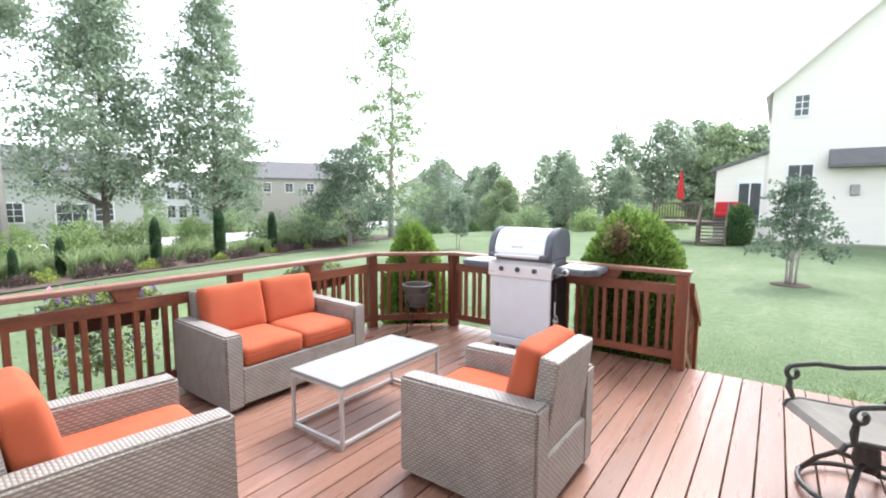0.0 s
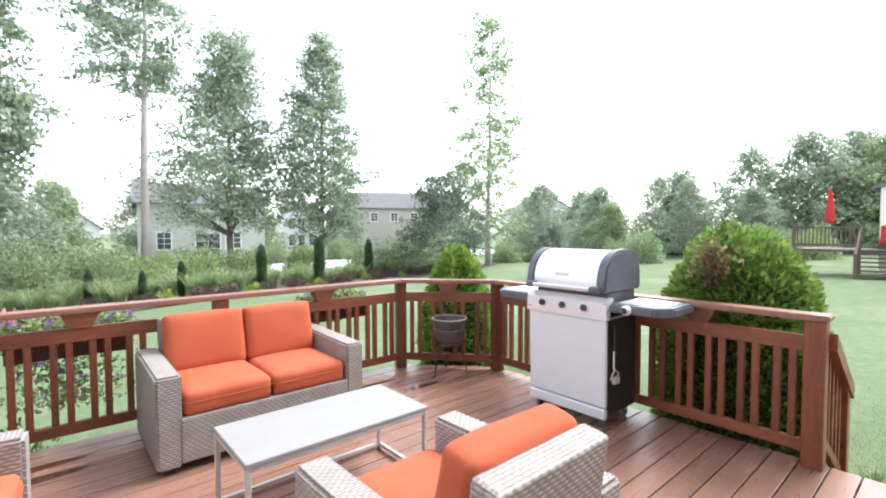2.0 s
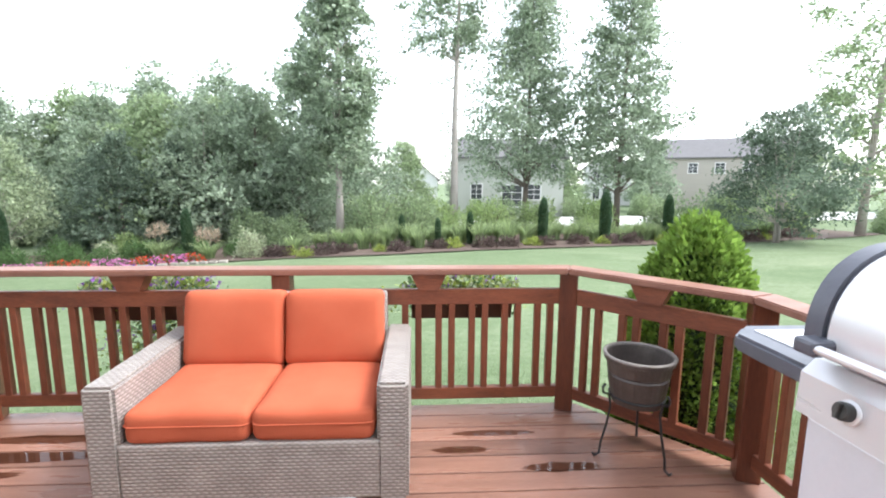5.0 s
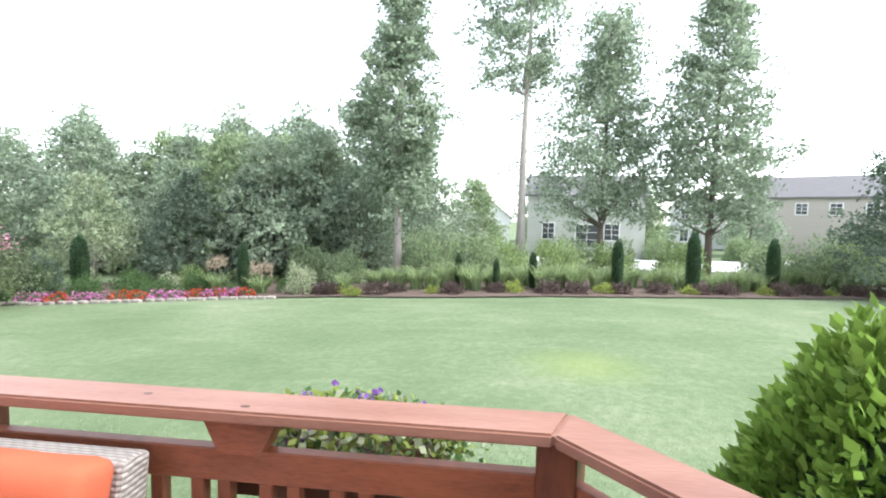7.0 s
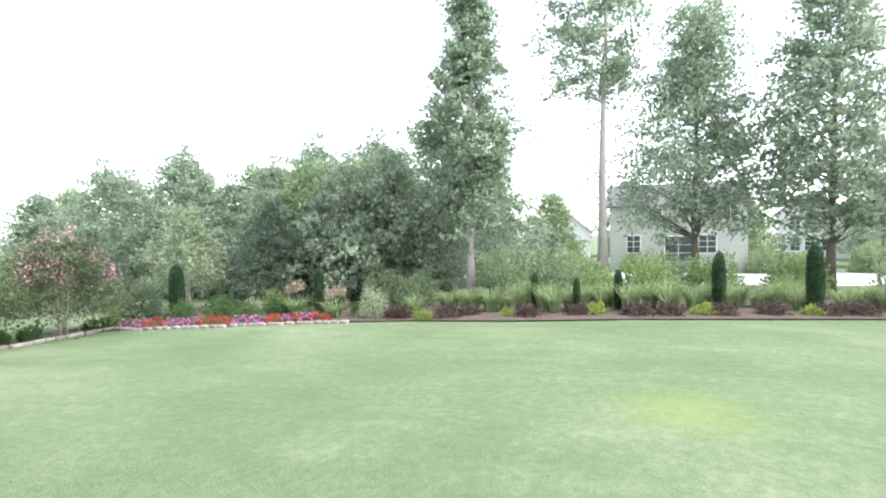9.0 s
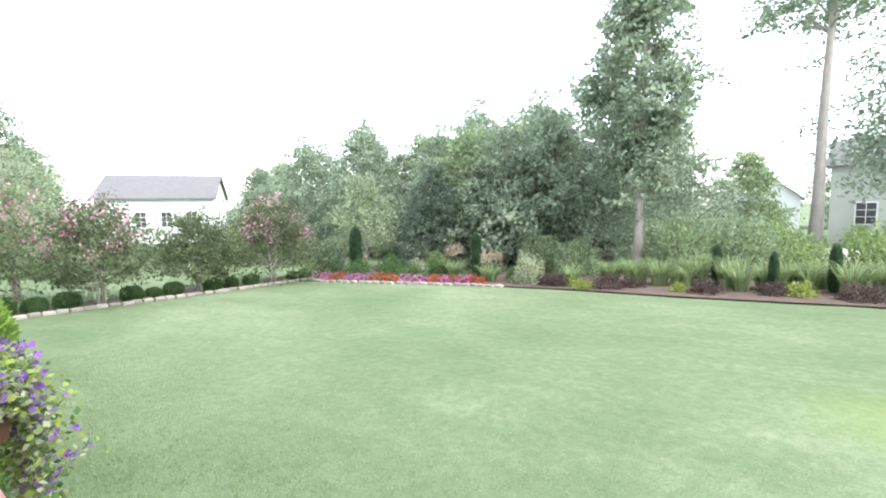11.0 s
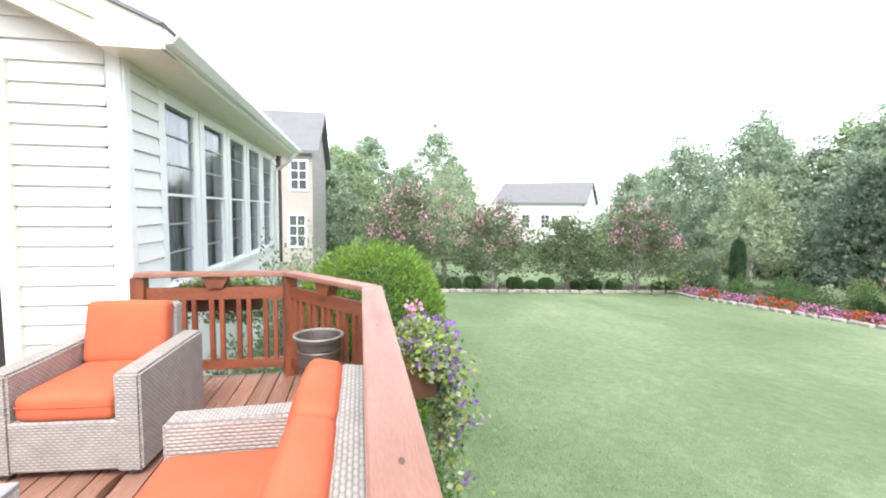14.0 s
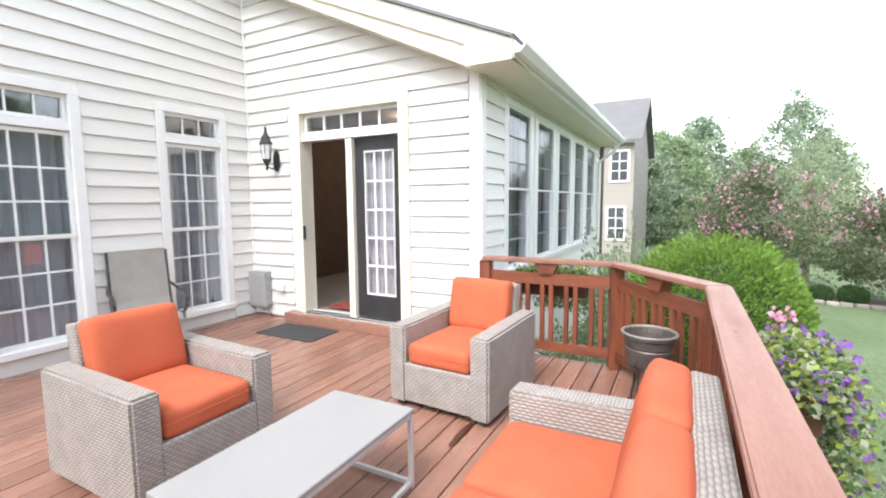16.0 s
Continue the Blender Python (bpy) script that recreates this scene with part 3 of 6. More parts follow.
# ---- coffee table ----
table = thing("coffee_table", "low white-topped coffee table on a pale square steel frame", "coffee table", pose(-2.263, 2.82, 0))
TW, TL, TH = 0.505, 1.0, 0.415
part("tabletop", a_box((0, 0, TH - 0.013), (TW, TL, 0.026), 0.004), M_WHITE, table)
for sx in (-1, 1):
    for sy in (-1, 1):
        part("leg", a_box((sx * (TW / 2 - 0.014), sy * (TL / 2 - 0.014), (TH - 0.026) / 2), (0.024, 0.024, TH - 0.027), 0.003), M_STEELPAINT, table)
    part("long_bar", a_box((sx * (TW / 2 - 0.014), 0, 0.03), (0.022, TL - 0.054, 0.024), 0.002), M_STEELPAINT, table)
    part("apron", a_box((sx * (TW / 2 - 0.014), 0, TH - 0.037), (0.02, TL - 0.054, 0.02), 0.002), M_STEELPAINT, table)
for sy in (-1, 1):
    part("cross_bar", a_box((0, sy * (TL / 2 - 0.014), 0.03), (TW - 0.054, 0.022, 0.024), 0.002), M_STEELPAINT, table)
    part("apron", a_box((0, sy * (TL / 2 - 0.014), TH - 0.037), (TW - 0.054, 0.02, 0.02), 0.002), M_STEELPAINT, table)

# ---- gas grill ----
grill = thing("gas_grill", "stainless gas grill with grey cabinet door and dark end caps", "grill", pose(-1.985, 4.84, 0))
GW, GD = 0.645, 0.44
part("cabinet", a_box((0, 0.02, 0.44), (GW, GD - 0.04, 0.70), 0.01), M_BLACK, grill, "black side panels")
part("side_recess", a_box((GW / 2 + 0.002, 0.04, 0.56), (0.006, 0.2, 0.2), 0.002), M_BLACK, grill)
part("door", a_box((0, -GD / 2 + 0.015, 0.47), (GW + 0.01, 0.035, 0.62), 0.012, None, 2), M_GREYSTEEL, grill, "pale grey cabinet door")
part("base_panel", a_box((0, -GD / 2 + 0.012, 0.117), (GW + 0.01, 0.04, 0.075), 0.008, None, 2), M_GREYSTEEL, grill)
bm = bmesh.new()
prism(bm, [(-GD / 2 - 0.025, 0.785), (-GD / 2 + 0.02, 0.785), (-GD / 2 + 0.07, 0.935), (-GD / 2 + 0.02, 0.94), (-GD / 2 - 0.02, 0.90)], "x", -GW / 2 - 0.02, GW / 2 + 0.02)
panel = part("control_panel", bm, M_STEEL, grill, "stainless control panel")
tilt = radians(76)


def knob(kx, kz, ky, rad):
    m = Matrix.Translation((kx, ky, kz)) @ Matrix.Rotation(tilt, 4, "X")
    bm = lathe(bmesh.new(), [(rad * 1.35, 0), (rad * 1.35, 0.008), (rad * 1.05, 0.011)], 20)
    bm.transform(m)
    k = part("knob", bm, M_STEEL, grill, "round burner knob")
    bm = lathe(bmesh.new(), [(rad, 0.008), (rad, 0.03), (rad * 0.85, 0.034)], 18)
    box(bm, (0, 0, 0.038), (rad * 0.5, rad * 1.7, 0.014), 0.002)
    bm.transform(m)
    part("grip", bm, M_IRON, k)


for kx in (-0.185, -0.005, 0.175):
    knob(kx, 0.855, -GD / 2 - 0.02, 0.024)
part("firebox", a_box((0, 0.03, 0.90), (GW - 0.02, GD - 0.06, 0.15), 0.012), M_CHARCOAL, grill)
# lid: a curved hood with dark cast ends
arc = [(-0.25, 0.975)] + [(-0.01 - 0.24 * math.cos(a) ** 0.9, 1.0 + 0.262 * math.sin(a) ** 0.85) for a in [math.pi / 2 * k / 12 for k in range(12)]] + [(0.0, 1.262), (0.08, 1.26), (0.14, 1.25), (0.19, 1.225), (0.22, 1.18), (0.235, 1.10), (0.235, 0.975)]
bm = bmesh.new()
prism(bm, arc, "x", -GW / 2 + 0.055, GW / 2 - 0.055)
lid = part("lid", bm, M_STEEL, grill, "curved stainless lid", smooth=True)
lid.data.set_sharp_from_angle(angle=radians(35))
for s in (-1, 1):
    bm = bmesh.new()
    prism(bm, [(y * 1.03, 0.97 + (z - 0.97) * 1.03) for y, z in arc], "x", s * (GW / 2 - 0.057), s * (GW / 2 + 0.02))
    bmesh.ops.bevel(bm, geom=[e for e in bm.edges if abs(e.verts[0].co.x - e.verts[1].co.x) < 1e-5], offset=0.012, segments=2, affect="EDGES")
    cap = part("end_cap", bm, M_CHARCOAL, lid, "dark charcoal lid end", smooth=True)
    cap.data.set_sharp_from_angle(angle=radians(35))
    part("handle_mount", a_box((s * (GW / 2 - 0.05), -0.268, 0.998), (0.07, 0.085, 0.045), 0.012, None, 2), M_CHARCOAL, lid)
bm = bmesh.new()
tube(bm, [(-GW / 2 + 0.02, -0.295, 1.0), (GW / 2 - 0.02, -0.295, 1.0)], 0.0125, 12)
part("handle", bm, M_STEEL, lid)
part("badge", a_box((-0.02, -0.243, 1.09), (0.12, 0.012, 0.028), 0.004, None), M_GREYSTEEL, lid)
# side shelves with dark sloping fronts
for s in (-1, 1):
    x0, x1 = s * (GW / 2 + 0.02), s * (GW / 2 + 0.42)
    bm = bmesh.new()
    prism(bm, [(x0, -0.215), (x1 - s * 0.09, -0.215), (x1, -0.12), (x1, 0.20), (x0, 0.20)], "z", 0.845, 0.905)
    bmesh.ops.bevel(bm, geom=list(bm.edges), offset=0.012, segments=2, affect="EDGES")
    sh = part("side_shelf", bm, M_CHARCOAL, grill, "dark side shelf")
    part("shelf_top", a_box(((x0 + x1) / 2 - s * 0.02, 0.02, 0.907), (0.30, 0.30, 0.006), 0.002), M_STEEL, sh, "stainless shelf plate")
m_side = Matrix.Translation((GW / 2 + 0.15, -0.222, 0.875)) @ Matrix.Rotation(radians(90), 4, "X")
bm = lathe(bmesh.new(), [(0.034, -0.005), (0.034, 0.004), (0.024, 0.006), (0.024, 0.028)], 18)
bm.transform(m_side)
sk = part("side_knob", bm, M_STEEL, grill)
bm = lathe(bmesh.new(), [(0.021, 0.026), (0.021, 0.032), (0.012, 0.036)], 18)
box(bm, (0, 0, 0.038), (0.012, 0.036, 0.012), 0.002)
bm.transform(m_side)
part("grip", bm, M_IRON, sk, "dark grip")
for sx in (-1, 1):
    for sy in (-1, 1):
        c = (sx * (GW / 2 - 0.05), sy * (GD / 2 - 0.06), 0)
        bm = lathe(bmesh.new(), [(0.028, -0.012), (0.032, -0.006), (0.032, 0.006), (0.028, 0.012)], 16)
        bm.transform(Matrix.Translation((c[0], c[1], 0.034)) @ Matrix.Rotation(radians(90), 4, "Y"))
        part("caster", bm, M_CHARCOAL, grill)
        part("caster_fork", a_box((c[0], c[1], 0.075), (0.036, 0.03, 0.05), 0.004), M_STEELPAINT, grill)
# brush hanging on the side
brush = thing("grill_brush", "grill brush with a wire head hanging on the grill", "brush", pose(-1.985 + GW / 2 + 0.022, 4.70, 0))
bm = bmesh.new()
tube(bm, [(0, 0, 0.74), (0.004, 0, 0.66), (0, 0, 0.56)], [0.012, 0.011, 0.008], 8)
part("handle", bm, M_BLACK, brush)
bm = bmesh.new()
tube(bm, [(0, 0, 0.56), (0, 0, 0.43)], 0.007, 8)
part("shaft", bm, M_STEEL, brush)
bm = bmesh.new()
tube(bm, [(0.0, -0.04, 0.36), (0.012, -0.045, 0.40), (0.012, 0, 0.43), (0.012, 0.045, 0.40), (0, 0.04, 0.34)], 0.006, 6)
box(bm, (0.012, 0.01, 0.355), (0.03, 0.07, 0.05), 0.006)
part("wire_head", bm, M_STEELPAINT, brush)


# ---- pots on iron stands ----
def pot_on_stand(px, py, rz, label):
    t = thing("plant_pot_stand", label, "pot stand", pose(px, py, 0, 0, 0, rz), "pot stands")
    bm = bmesh.new()
    lathe(bm, [(0.10, 0.30), (0.125, 0.31), (0.142, 0.40), (0.150, 0.455), (0.143, 0.465), (0.152, 0.475), (0.160, 0.53), (0.172, 0.535), (0.172, 0.555), (0.160, 0.555), (0.152, 0.52), (0.142, 0.46), (0.132, 0.38), (0.118, 0.325)], 32)
    pot = part("pot", bm, M_POT, t, "empty dark bronze pot", smooth=False)
    bm = lathe(bmesh.new(), [(0.170, 0.551), (0.176, 0.553), (0.178, 0.560), (0.174, 0.566), (0.164, 0.566), (0.158, 0.560), (0.158, 0.551)], 32)
    bm.faces.ensure_lookup_table()
    bmesh.ops.delete(bm, geom=bm.faces[-2:], context="FACES_ONLY")
    part("rim", bm, M_POTRIM, pot, "worn pale rim")
    bm = bmesh.new()
    ring = [(0.135 * math.cos(a), 0.135 * math.sin(a), 0.345) for a in [2 * math.pi * i / 24 for i in range(25)]]
    tube(bm, ring, 0.006, 6)
    part("ring", bm, M_BLACK, t)
    for k in range(3):
        a = 2 * math.pi * k / 3 + 0.5
        ca, sa = math.cos(a), math.sin(a)
        prof = [(0.165, 0.40), (0.18, 0.385), (0.175, 0.355), (0.145, 0.345), (0.135, 0.28), (0.15, 0.18), (0.175, 0.08), (0.18, 0.02), (0.205, 0.006), (0.215, 0.02)]
        bm = bmesh.new()
        tube(bm, [(r * ca, r * sa, z) for r, z in prof], 0.0065, 6)
        part("leg", bm, M_BLACK, t, "scrolled black iron leg")
    return t


pot_on_stand(-3.33, 4.65, 0, "empty dark bronze pot on a black wrought iron stand")
pot_on_stand(-3.49, 0.92, 40, "empty dark bronze pot on a black wrought iron stand")

# ---- swivel patio chair ----
sw = thing("swivel_chair", "swivel patio chair with beige sling seat and scrolled dark metal arms", "patio chair", pose(0.50, 3.62, 0, 0, 0, -65))
bm = bmesh.new()
prof = [(-0.27, 0.37), (-0.25, 0.405), (-0.2, 0.42), (-0.05, 0.40), (0.12, 0.38), (0.22, 0.40), (0.27, 0.50), (0.32, 0.68), (0.36, 0.86), (0.38, 0.98)]
prism(bm, prof + [(y + 0.012, z - 0.012) for y, z in prof[::-1]], "x", -0.235, 0.235)
part("sling", bm, M_SLING, sw, "beige sling seat")
for s in (-1, 1):
    bm = bmesh.new()
    tube(bm, [(s * 0.25, y, z - 0.005) for y, z in prof], 0.013, 8)
    part("side_frame", bm, M_IRON, sw)
    bm = bmesh.new()
    spiral = [(-0.22 + 0.045 * math.cos(a) * (1 - a / 12), 0.555 + 0.05 * math.sin(a) * (1 - a / 12)) for a in np.linspace(7.2, 1.57, 14)]
    pts = [(s * 0.28, y, z) for y, z in spiral] + [(s * 0.285, -0.10, 0.615), (s * 0.285, 0.05, 0.60), (s * 0.28, 0.2, 0.615), (s * 0.265, 0.31, 0.635)]
    tube(bm, pts, 0.014, 8)
    part("arm", bm, M_IRON, sw, "flat scrolled metal arm")
    bm = bmesh.new()
    tube(bm, [(s * 0.28, -0.235, 0.52), (s * 0.275, -0.24, 0.47), (s * 0.255, -0.22, 0.41)], [0.014, 0.018, 0.013], 8)
    part("arm_support", bm, M_IRON, sw)
bm = lathe(bmesh.new(), [(0.045, 0.16), (0.06, 0.2), (0.05, 0.3), (0.11, 0.33), (0.11, 0.36)], 20)
part("swivel_post", bm, M_IRON, sw)
for k in range(4):
    a = math.pi / 4 + k * math.pi / 2
    ca, sa = math.cos(a), math.sin(a)
    bm = bmesh.new()
    tube(bm, [(r * ca, r * sa, z) for r, z in [(0.04, 0.2), (0.12, 0.2), (0.2, 0.13), (0.25, 0.06), (0.28, 0.02)]], 0.014, 8)
    part("leg", bm, M_IRON, sw)
bm = bmesh.new()
tube(bm, [(0.27 * math.cos(a), 0.27 * math.sin(a), 0.035) for a in [2 * math.pi * i / 28 for i in range(29)]], 0.014, 8)
part("base_ring", bm, M_IRON, sw)
# the same kind of chair by the house window
sw2 = copy_thing(sw, pose(0.80, 1.72, 0, 0, 0, -110))
tagged(sw2, "swivel patio chair with a beige sling back beside the house window")

# ---- house ----
COURSE = 0.16
DX0, DX1, DZ0, DZ1, TZ1 = -1.01, 0.39, 0.11, 2.16, 2.48   # door opening and transom top
WZ0, WZ1, WY0, WY1, WY2, WY3 = 0.20, 2.43, 0.48, 1.15, 2.0, 2.67               # window in the long wall
SLOPE, EAVE = 0.43, 2.77
RIDGE = EAVE + SLOPE * (WALL_X - SUN_X)
FRAME = 0.09


def course_mesh(name, l0, l1, h):
    """One lapped board, l0 long at the bottom and l1 at the top, thick at the bottom edge, over a shadow groove."""
    bm = bmesh.new()
    g = 0.015
    v = [bm.verts.new(c) for c in [(0, 0, g), (l0, 0, g), (l0, 0.026, g), (0, 0.026, g), (0, 0, h), (l1, 0, h), (l1, 0.003, h), (0, 0.003, h)]]
    for q in [(0, 1, 2, 3), (7, 6, 5, 4), (0, 4, 5, 1), (1, 5, 6, 2), (2, 6, 7, 3), (3, 7, 4, 0)]:
        bm.faces.new([v[i] for i in q])
    bmesh.ops.recalc_face_normals(bm, faces=list(bm.faces))
    me = bpy.data.meshes.new(name)
    bm.to_mesh(me)
    me.materials.append(M_SIDING)
    return me


def wall_slab(name, polys, axis, a, b, label):
    bm = bmesh.new()
    for poly in polys:
        prism(bm, poly, axis, a, b)
    return tagged(part(name, bm, M_SIDING), label, "wall", kind="structure")


W0, W1 = DX0 - FRAME, DX1 + FRAME + 0.12
zb = -1.2
gable = wall_slab("wall_gable", [
    [(SUN_X, zb), (W0 + FRAME, zb), (W0 + FRAME, EAVE + SLOPE * (W0 + FRAME - SUN_X)), (SUN_X, EAVE)],
    [(W0 + FRAME, TZ1), (DX1, TZ1), (DX1, EAVE + SLOPE * (DX1 - SUN_X)), (W0 + FRAME, EAVE + SLOPE * (W0 + FRAME - SUN_X))],
    [(DX1, zb), (WALL_X + 0.1, zb), (WALL_X + 0.1, RIDGE), (DX1, EAVE + SLOPE * (DX1 - SUN_X))],
    [(W0 + FRAME, zb), (DX1, zb), (DX1, DZ0), (W0 + FRAME, DZ0)],
], "y", WALL_Y - 0.14, WALL_Y, "cream siding gable wall with the patio door")
meshes = {}


def lay(parent, u0, u1a, u1b, z, h, place):
    key = (round(u1a - u0, 3), round(u1b - u0, 3), round(h, 3))
    if key not in meshes:
        meshes[key] = course_mesh("siding_board", key[0], key[1], key[2])
    piece("siding_board", meshes[key], parent, place(u0, z))


CORNER = 0.11
z = 0.0
while z < RIDGE - 0.05:
    h = COURSE
    # u runs from the inner corner towards the outer corner
    far0 = min(WALL_X - SUN_X - CORNER, (RIDGE - z) / SLOPE - 0.02)
    far1 = max(0.02, min(WALL_X - SUN_X - CORNER, (RIDGE - z - h) / SLOPE - 0.02))
    near = 0.03

    def on_gable(u, zz):
        return Matrix.Translation((WALL_X - u, WALL_Y, zz)) @ Matrix.Rotation(math.pi, 4, "Z") @ Matrix.Diagonal((1, -1, 1, 1))

    if z + h * 0.6 > 0.02 and z < TZ1 + 0.08:
        lay(gable, near, WALL_X - W1, WALL_X - W1, z, h, on_gable)
        lay(gable, WALL_X - W0, far0, far1, z, h, on_gable)
    else:
        lay(gable, near, far0, far1, z, h, on_gable)
    z += h
part("corner_board", a_box((SUN_X + 0.045, WALL_Y + 0.012, (EAVE - 1.2) / 2), (0.11, 0.03, EAVE + 1.2), 0.004), M_TRIM, gable)
part("corner_board", a_box((WALL_X - 0.018, WALL_Y + 0.018, 2.0), (0.03, 0.03, 4.0), 0.003), M_TRIM, gable)

longw = wall_slab("wall_long", [
    [(WALL_Y - 0.1, zb), (WY0, zb), (WY0, 6.2), (WALL_Y - 0.1, 6.2)],
    [(WY1, zb), (WY2, zb), (WY2, 6.2), (WY1, 6.2)],
    [(WY3, zb), (6.0, zb), (6.0, 6.2), (WY3, 6.2)],
    [(WY0, zb), (WY1, zb), (WY1, WZ0), (WY0, WZ0)],
    [(WY0, WZ1), (WY1, WZ1), (WY1, 6.2), (WY0, 6.2)],
    [(WY2, zb), (WY3, zb), (WY3, WZ0), (WY2, WZ0)],
    [(WY2, WZ1), (WY3, WZ1), (WY3, 6.2), (WY2, 6.2)],
], "x", WALL_X, WALL_X + 0.16, "cream siding house wall with tall windows")


def on_long(u, zz):
    return Matrix.Translation((WALL_X, u, zz)) @ Matrix.Rotation(math.pi / 2, 4, "Z")


z = 0.0
while z < 6.1:
    if WZ0 - 0.13 < z + 0.08 < WZ1 + 0.09:
        lay(longw, 0.0, WY0 - FRAME, WY0 - FRAME, z, COURSE, on_long)
        lay(longw, WY1 + FRAME, WY2 - FRAME, WY2 - FRAME, z, COURSE, on_long)
        lay(longw, WY3 + FRAME, 6.0, 6.0, z, COURSE, on_long)
    else:
        lay(longw, 0.0, 6.0, 6.0, z, COURSE, on_long)
    z += COURSE


def pane_grid(t, m, u0, u1, z0, z1, cols, rows, bar=0.016, glass=True, frame_w=0.035, mat_bar=None, mat_muntin=None):
    """A sash in the plane y=0 of m: frame, bars and one pane of glass."""
    mat_bar = mat_bar or M_TRIM
    mat_muntin = mat_muntin or mat_bar
    u0, u1, z0, z1 = u0 + 0.007, u1 - 0.007, z0 + 0.007, z1 - 0.007
    bm = bmesh.new()
    for u in (u0 + frame_w / 2, u1 - frame_w / 2):
        box(bm, (u, 0, (z0 + z1) / 2), (frame_w, 0.035, z1 - z0), 0.003)
    for zz in (z0 + frame_w / 2, z1 - frame_w / 2):
        box(bm, ((u0 + u1) / 2, 0, zz), (u1 - u0 - 2 * frame_w, 0.034, frame_w))
    bm.transform(m)
    sash = part("sash", bm, mat_bar, t)
    a0, a1, b0, b1 = u0 + frame_w, u1 - frame_w, z0 + frame_w, z1 - frame_w
    for i in range(1, cols):
        part("muntin", a_box((a0 + (a1 - a0) * i / cols, 0, (b0 + b1) / 2), (bar, 0.018, b1 - b0), 0, m), mat_muntin, sash)
    for j in range(1, rows):
        part("muntin", a_box(((a0 + a1) / 2, 0, b0 + (b1 - b0) * j / rows), (a1 - a0, 0.017, bar), 0, m), mat_muntin, sash)
    if glass:
        g = part("glass_pane", a_box(((a0 + a1) / 2, -0.012, (b0 + b1) / 2), (a1 - a0 + 0.01, 0.004, b1 - b0 + 0.01), 0, m), M_GLASS, sash)
        g.visible_shadow = False
    return sash


def casing(t, m, u0, u1, z0, z1, w, proud, material, sill=True):
    e = 0.005
    for u in (u0 - w / 2 + e, u1 + w / 2 - e):
        part("casing", a_box((u, proud / 2 - 0.06, (z0 + z1) / 2), (w, proud + 0.12, z1 - z0 - 2 * e), 0.003, m), material, t)
    part("casing", a_box(((u0 + u1) / 2, proud / 2 - 0.06, z1 + w / 2 - e), (u1 - u0 + 2 * w - 2 * e, proud + 0.123, w), 0.003, m), material, t)
    if sill:
        part("sill", a_box(((u0 + u1) / 2, proud / 2 - 0.045, z0 - 0.03 + e), (u1 - u0 + 2 * w - 0.002, proud + 0.14, 0.06), 0.004, m), material, t)


def curtain(u0, u1, z0, z1, m, folds=9):
    bm = bmesh.new()
    n = folds * 6
    lo = [bm.verts.new((u0 + (u1 - u0) * i / n, 0.010 * math.sin(i * 2 * math.pi / 6) + 0.006 * math.sin(i * 1.7), z0)) for i in range(n + 1)]
    hi = [bm.verts.new((v.co.x, v.co.y * 0.8, z1)) for v in lo]
    for i in range(n):
        bm.faces.new((lo[i], lo[i + 1], hi[i + 1], hi[i]))
    bm.transform(m)
    return bm


def double_hung(name, label, m, u0, u1, z0, z1, cols, rows, w, transom=0.0, curtain_mat=None, group="", fw=0.035, rec=0.03, proud=0.03, muntin=None):
    t = thing(name, label, "window", pose(0, 0, 0), group, "structure")
    casing(t, m, u0, u1, z0, z1, w, proud, M_TRIM)
    top = z1 - transom
    mid = (z0 + top) / 2
    up, dn = m @ Matrix.Translation((0, -rec, 0)), m @ Matrix.Translation((0, -rec - 0.025, 0))
    if transom:
        pane_grid(t, up, u0, u1, top + 0.07, z1, 3, 1)
        part("transom_bar", a_box(((u0 + u1) / 2, -0.02, top + 0.035), (u1 - u0, 0.08, 0.07), 0.004, m), M_TRIM, t)
    pane_grid(t, up, u0, u1, mid - 0.02, top, cols, rows, frame_w=fw, mat_muntin=muntin)
    pane_grid(t, dn, u0, u1, z0, mid + 0.02, cols, rows, frame_w=fw, mat_muntin=muntin)
    if curtain_mat:
        part("curtain", curtain(u0 - 0.22, u1 + 0.22, z0 - 0.05, top + 0.05, m @ Matrix.Translation((0, -0.185, 0)), 13), curtain_mat, t, "sheer grey curtain")
    return t


M_LONGW = Matrix.Translation((WALL_X, 0, 0)) @ Matrix.Rotation(math.pi / 2, 4, "Z")
double_hung("window_long", "tall white double-hung window with transom and grey curtain", M_LONGW, WY0, WY1, WZ0, WZ1, 3, 3, FRAME, 0.33, M_GREYCURTAIN)
double_hung("window_long", "tall white double-hung window with transom and grey curtain", M_LONGW, WY2, WY3, WZ0, WZ1, 3, 3, FRAME, 0.33, M_GREYCURTAIN)

# sunroom side wall with a row of five tall windows
SY = [(-1.55, -0.73), (-2.71, -1.88), (-3.86, -3.03), (-5.02, -4.19), (-6.18, -5.35)]
SZ0, SZ1, SEND = 0.66, 2.50, -6.75
edges = [SEND] + [v for a, b in SY[::-1] for v in (a, b)] + [WALL_Y]
polys = [[(SEND, -2.2), (WALL_Y, -2.2), (WALL_Y, SZ0), (SEND, SZ0)], [(SEND, SZ1), (WALL_Y, SZ1), (WALL_Y, EAVE), (SEND, EAVE)]]
for a, b in zip(edges[0::2], edges[1::2]):
    polys.append([(a, SZ0), (b, SZ0), (b, SZ1), (a, SZ1)])
sunw = wall_slab("wall_sunroom", polys, "x", SUN_X, SUN_X + 0.14, "cream siding sunroom wall with a row of windows")
